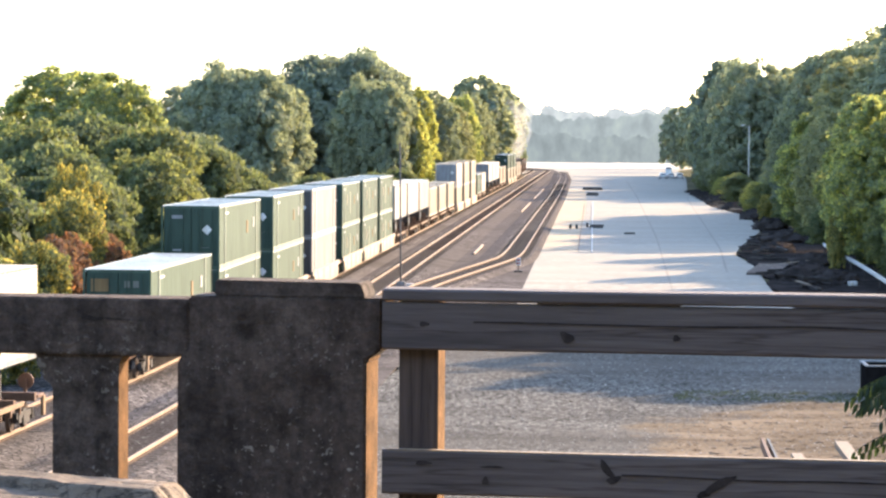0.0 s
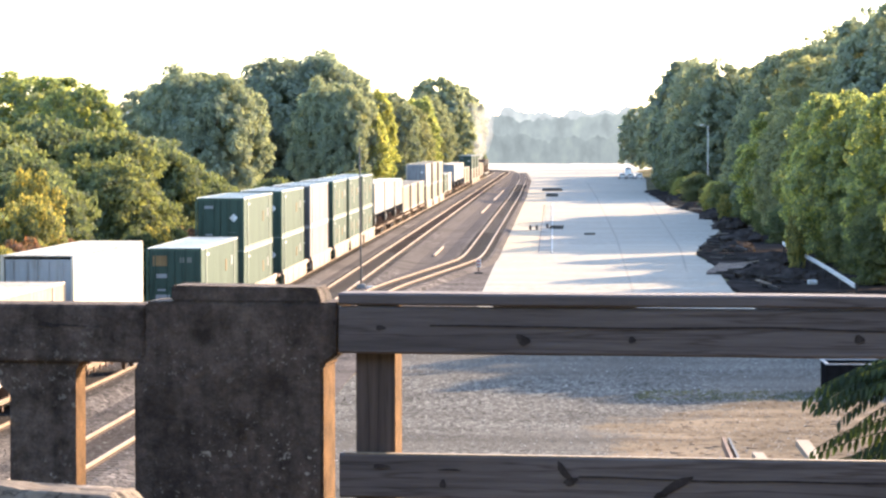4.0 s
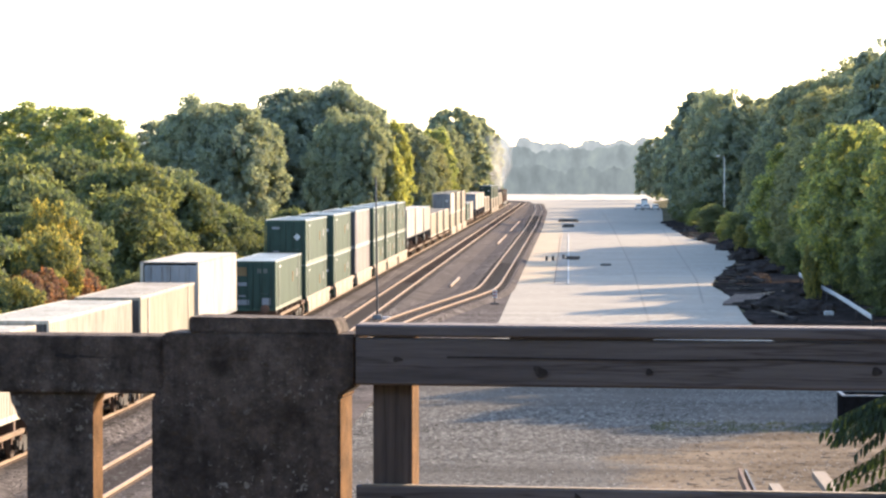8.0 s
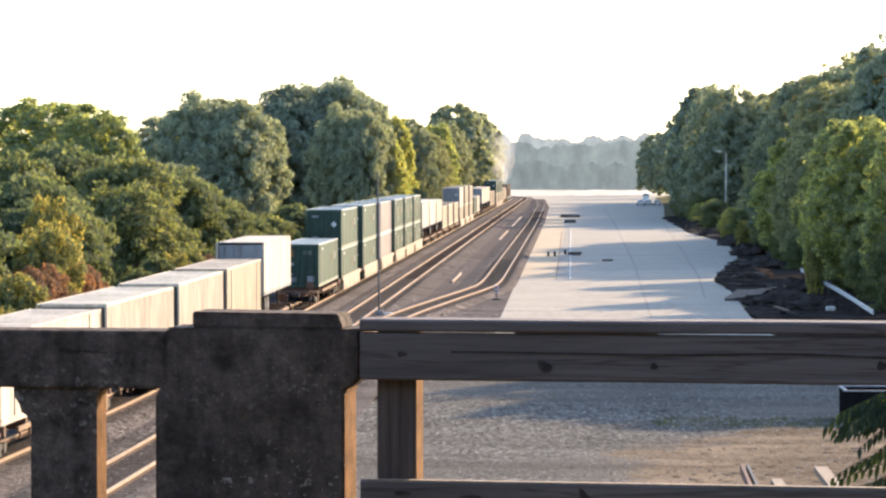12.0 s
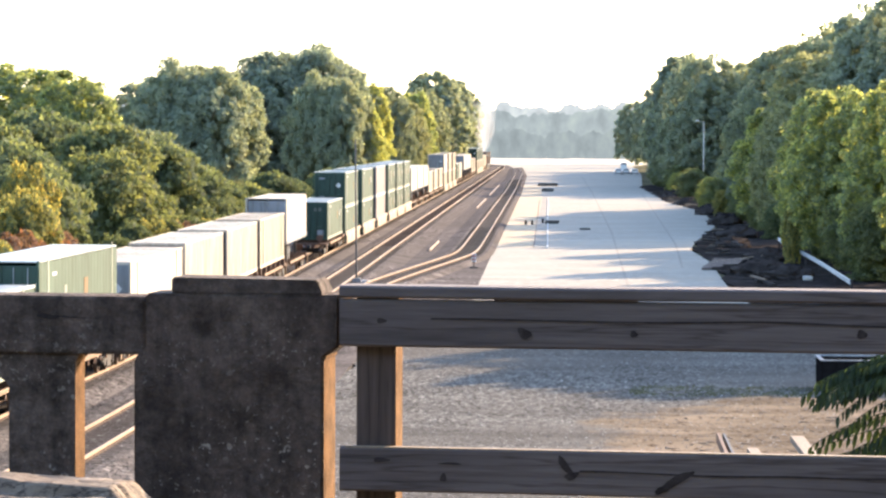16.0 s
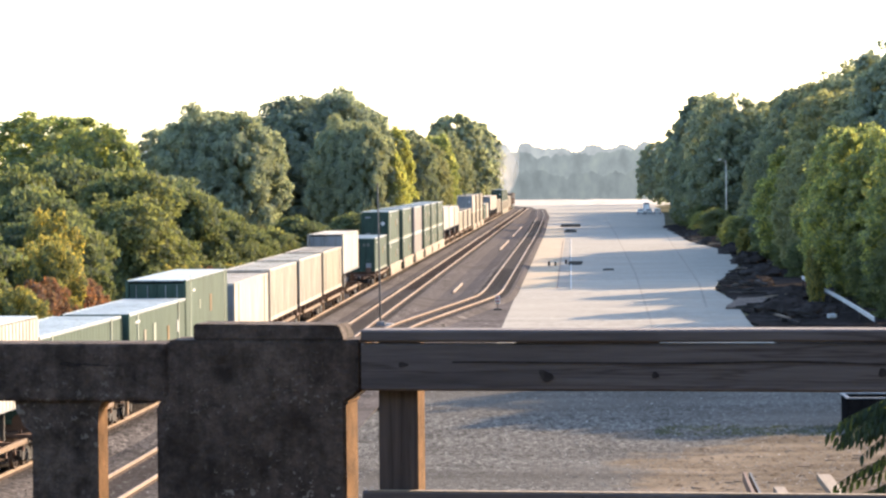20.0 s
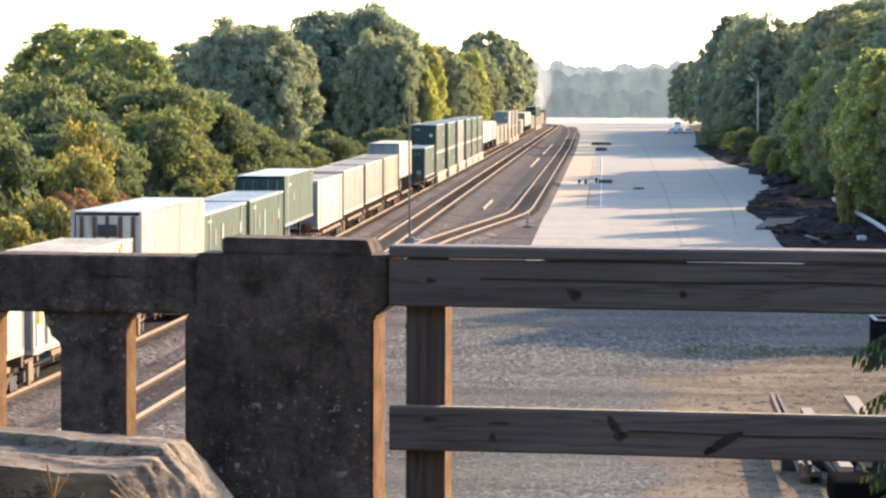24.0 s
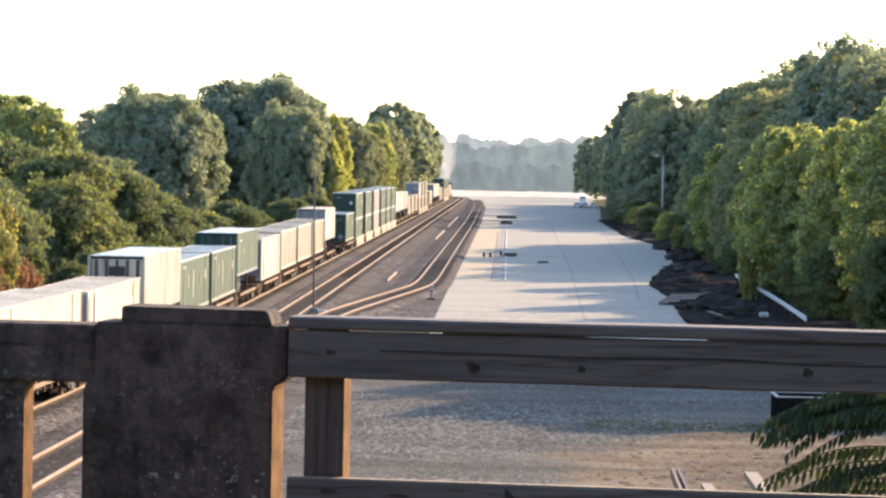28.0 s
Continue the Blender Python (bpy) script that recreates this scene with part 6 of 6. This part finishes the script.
for x, y, l, w, turn, tilt in ((13.9, 226, 2.2, 0.4, -65, 6), (17.2, 205, 2.0, 0.3, -30, 4), (17.6, 212, 1.6, 0.5, 20, 3), (19.2, 420, 3.2, 0.35, 12, 5), (19.8, 432, 2.6, 0.3, -20, 8),
                               (18.6, 410, 2.4, 0.3, 30, 3), (17.9, 300, 1.8, 0.4, 10, 2), (16.4, 262, 2.2, 0.3, -12, 4)):
    ob = part("old_board", block(-l / 2, l / 2, -w / 2, w / 2, 0, 0.06, bevel=0.008), PLANK)
    ob.matrix_basis = pose(x, y, G + 0.12, tilt, 0, turn)
    tagged(ob, "weathered pale board lying in the debris", "board", "loose boards")
rng = random.Random(52)
for i in range(22):
    y = 193 + 9 * i ** 1.1 * rng.uniform(0.9, 1.1)
    l, w = rng.uniform(1.2, 3.2), rng.uniform(0.16, 0.5)
    ob = part("old_board", block(-l / 2, l / 2, -w / 2, w / 2, 0, 0.07, bevel=0.008), OLD_WOOD if i % 3 else PLANK)
    ob.matrix_basis = pose(debris_x(y) + rng.uniform(0.2, 4.0), y, G + 0.1 + rng.uniform(0, 0.25), rng.uniform(-14, 14), rng.uniform(-10, 10), rng.uniform(-80, 80))
    tagged(ob, "grey splintered board lying in the debris" if i % 3 else "weathered pale board lying in the debris", "board", "loose boards")
bm = block(-1.35, 1.35, -5.5, 5.5, 0, 0.16)
bmesh.ops.subdivide_edges(bm, edges=bm.edges[:], cuts=5, use_grid_fill=True)
for v in bm.verts:
    v.co += Vector((0.12 * noise.noise(v.co * 0.9), 0.3 * noise.noise(v.co * 0.5 + Vector((3, 0, 0))), 0.03 * noise.noise(v.co * 2)))
ob = part("broken_slab", bm, CONCRETE)
ob.matrix_basis = pose(13.3, 216, G + 0.16, 1.2, 0, -8)
tagged(ob, "broken grey concrete slab lying at the edge of the debris", "slab")
rng = random.Random(61)
for i in range(16):
    l, w = rng.uniform(1.2, 3.6), rng.uniform(0.12, 0.34)
    ob = part("old_board", block(-l / 2, l / 2, -w / 2, w / 2, 0, 0.12, bevel=0.01), OLD_WOOD if i % 3 == 1 else PLANK)
    ob.matrix_basis = pose(rng.uniform(18.4, 22.4), rng.uniform(396, 436), G + 0.12 + rng.uniform(0, 0.22), rng.uniform(-8, 8), rng.uniform(-16, 16), rng.uniform(-60, 60))
    tagged(ob, "splintered board on the heap of lumber by the trees", "board", "boards of the lumber heap")
for x, y, l, w, turn in ((11.3, 109.5, 0.5, 0.35, 20), (11.7, 110.6, 0.7, 0.18, -30), (12.1, 109.2, 0.4, 0.3, 60)):
    ob = part("scrap_board", block(-l / 2, l / 2, -w / 2, w / 2, 0, 0.09, bevel=0.012), PLANK)
    ob.matrix_basis = pose(x, y, G + 0.01, 0, 0, turn)
    tagged(ob, "short pale scrap of board lying on the gravel", "board", "scraps of board")
ob = part("plastic_sack", block(-0.3, 0.3, -0.22, 0.22, 0, 0.32, bevel=0.1), MARK_WHITE)
ob.matrix_basis = pose(17.6, 196, G + 0.05, 0, 0, 20)
tagged(ob, "crumpled white plastic sack in the debris", "sack")


def guard_rail(points):
    """A long galvanised rail on short posts."""
    ob = thing("guard_rail", "pale galvanised guard rail along the foot of the trees", "guard rail")
    sec = [(0.0, 0.0), (0.06, 0.05), (0.0, 0.11), (0.0, 0.17), (0.06, 0.23), (0.0, 0.30), (-0.03, 0.30), (-0.03, 0.0)]
    bm = bmesh.new()
    rings = [[bm.verts.new((x - u, y, z + v)) for u, v in sec] for x, y, z in points]
    for a, b in zip(rings, rings[1:]):
        for k in range(len(sec)):
            bm.faces.new((a[k], b[k], b[(k + 1) % len(sec)], a[(k + 1) % len(sec)]))
    for r in (rings[0], rings[-1]):
        bm.faces.new(r)
    bmesh.ops.recalc_face_normals(bm, faces=bm.faces[:])
    part("rail_beam", bm, GALV, ob)
    for x, y, z in points[::2]:
        part("post", block(x + 0.035, x + 0.15, y - 0.06, y + 0.06, G, z + 0.32), TIE, ob)
    return ob


GALV = plain("galvanised_steel", (0.3, 0.31, 0.315), 0.55, 0.3, scale=1, vary=0.2)
guard_rail([(18.5 + 0.9 * math.sin((y - 180) / 62 * 1.9), y, 0.1 + (0.25 if y < 235 else 0.25 + (y - 235) * 0.03)) for y in (176, 183, 190, 197, 204, 211, 218, 225, 232, 239, 243)])


def ballast_z(x, y):
    """The height of the ballast between and beside the two main tracks."""
    off = np.minimum(np.abs(x - main_x(y)), np.abs(x - second_x(y)))
    return np.maximum(G + 0.02, -0.19 - np.maximum(0.0, off - 1.55) * 0.188)


def stones(name, label, x0, x1, y0, y1, z, count, small, large, seed, material, ground=None):
    """Loose stones strewn on the ground: low lumps of eight faces, all in one."""
    rng = np.random.default_rng(seed)
    c = np.stack([rng.uniform(x0, x1, count), y0 + (y1 - y0) * rng.random(count) ** 1.3, np.full(count, z)], 1)
    if ground:
        c[:, 2] = [ground(x, y) + 0.008 for x, y in c[:, :2]]
    r = small + (large - small) * rng.random(count) ** 3
    base = np.array([(1, 0, 0), (0, 1, 0), (-1, 0, 0), (0, -1, 0), (0, 0, 0.3), (0, 0, -0.4)], float)
    shape = base[None] * r[:, None, None] * rng.uniform(0.6, 1.3, (count, 6, 1))
    a = rng.uniform(0, 6.28, count)
    rot = np.stack([np.stack([np.cos(a), -np.sin(a)], 1), np.stack([np.sin(a), np.cos(a)], 1)], 1)
    shape[:, :, :2] = np.einsum("nij,nkj->nki", rot, shape[:, :, :2])
    verts = (shape + c[:, None]).reshape(-1, 3)
    tri = np.array([(0, 1, 4), (1, 2, 4), (2, 3, 4), (3, 0, 4), (2, 1, 5), (0, 3, 5)])
    faces = (tri[None] + 6 * np.arange(count)[:, None, None]).reshape(-1, 3)
    me = bpy.data.meshes.new(name)
    me.from_pydata(verts.tolist(), [], faces.tolist())
    me.materials.append(material)
    return tagged(new(name, me), label, "gravel", kind="stuff")


def stone_mat(name, k):
    m, nt, b = shader(name, 0.9)
    geo = nt.nodes.new("ShaderNodeNewGeometry")
    col = ramp(nt, geo.outputs["Random Per Island"], [(0.0, (0.1 * k, 0.092 * k, 0.082 * k)), (0.5, (0.18 * k, 0.168 * k, 0.152 * k)), (0.85, (0.26 * k, 0.245 * k, 0.225 * k)), (1.0, (0.62 * k, 0.59 * k, 0.55 * k))])
    nt.links.new(mix(nt, 1.0, col, ramp(nt, noise_node(nt, 30, 3), [(0.3, (0.8, 0.8, 0.8)), (0.7, (1, 1, 1))]), "MULTIPLY"), b.inputs["Base Color"])
    return m


LOOSE, LOOSE_DARK = stone_mat("loose_stone", 0.78), stone_mat("loose_ballast_stone", 0.38)
stones("yard_stones", "loose grey stones strewn over the gravel yard", -8.5, 13, 56, 135, G + 0.005, 52000, 0.014, 0.055, 3, LOOSE)
stones("track_stones", "loose dark stones strewn between the tracks", -22, -9, 78, 180, -0.36, 28000, 0.025, 0.075, 4, LOOSE_DARK, ballast_z)
twigs = bmesh.new()
rng = random.Random(77)
for i in range(220):
    x, y, a, ln = rng.uniform(3.5, 14), rng.uniform(57, 103), rng.uniform(-1.5, 1.5), rng.uniform(0.1, 0.5)
    rod((x, y, G + 0.012), (x + ln * math.cos(a), y + ln * math.sin(a), G + 0.02), rng.uniform(0.008, 0.02), 0.006, 5, twigs)
tagged(part("twigs", twigs, OLD_WOOD), "scattered twigs and splinters on bare soil", "twigs", kind="stuff")


# ---- ties, last of the pieces ----
tie_mesh = None
for (track, mid, y0, y1), near in zip(TRACKS, ((92, 260), (78, 246), (150, 300))):
    n = int((near[1] - near[0]) / 0.6)
    for i in range(n):
        y = near[0] + 0.6 * i
        turn = -math.degrees(math.atan2(mid(y + 1) - mid(y - 1), 2))
        m = pose(mid(y), y, -0.252, 0, 0, turn + ((i * 37) % 7 - 3) * 0.4)
        if tie_mesh is None:
            first = part("tie", block(-1.3, 1.3, -0.115, 0.115, -0.09, 0.075), TIE, track)
            first.matrix_basis = m
            tie_mesh = first.data
        else:
            share("tie", tie_mesh, track, m)
    bm = bmesh.new()
    y = near[1]
    while y < min(y1, 620):
        block(mid(y) - 1.3, mid(y) + 1.3, y - 0.115, y + 0.115, -0.34, -0.184, bm)
        y += 0.6
    tagged(part("far_ties", bm, TIE, track), kind="stuff")


# ---- the moving things ----
def motions():
    times = [0.0, 0.1, 0.4] + [float(n) for n in range(1, 28)] + [27.6, 27.9, 28.0]
    for ob, y0, z in MOVING:
        rows = []
        for t in times:
            y = y0 + SPEED * t
            lean = math.degrees(math.atan2(main_x(y + 6) - main_x(y - 6), 12))
            rows.append((t, pose(main_x(y), y, z, 0, 0, -lean)))
        walk(ob, rows)
    # the wheels of the cars that pass nearest turn as they roll
    steps = int(CLIP * FPS / 2)
    for ob, y0, z in MOVING:
        if ob in AXLES and -120 < y0 < 150:
            for axle, y in AXLES[ob]:
                walk(axle, [(n * 2 / FPS, pose(0, y, 0.42, -math.degrees(SPEED * n * 2 / FPS / 0.42))) for n in range(steps + 1)])


motions()
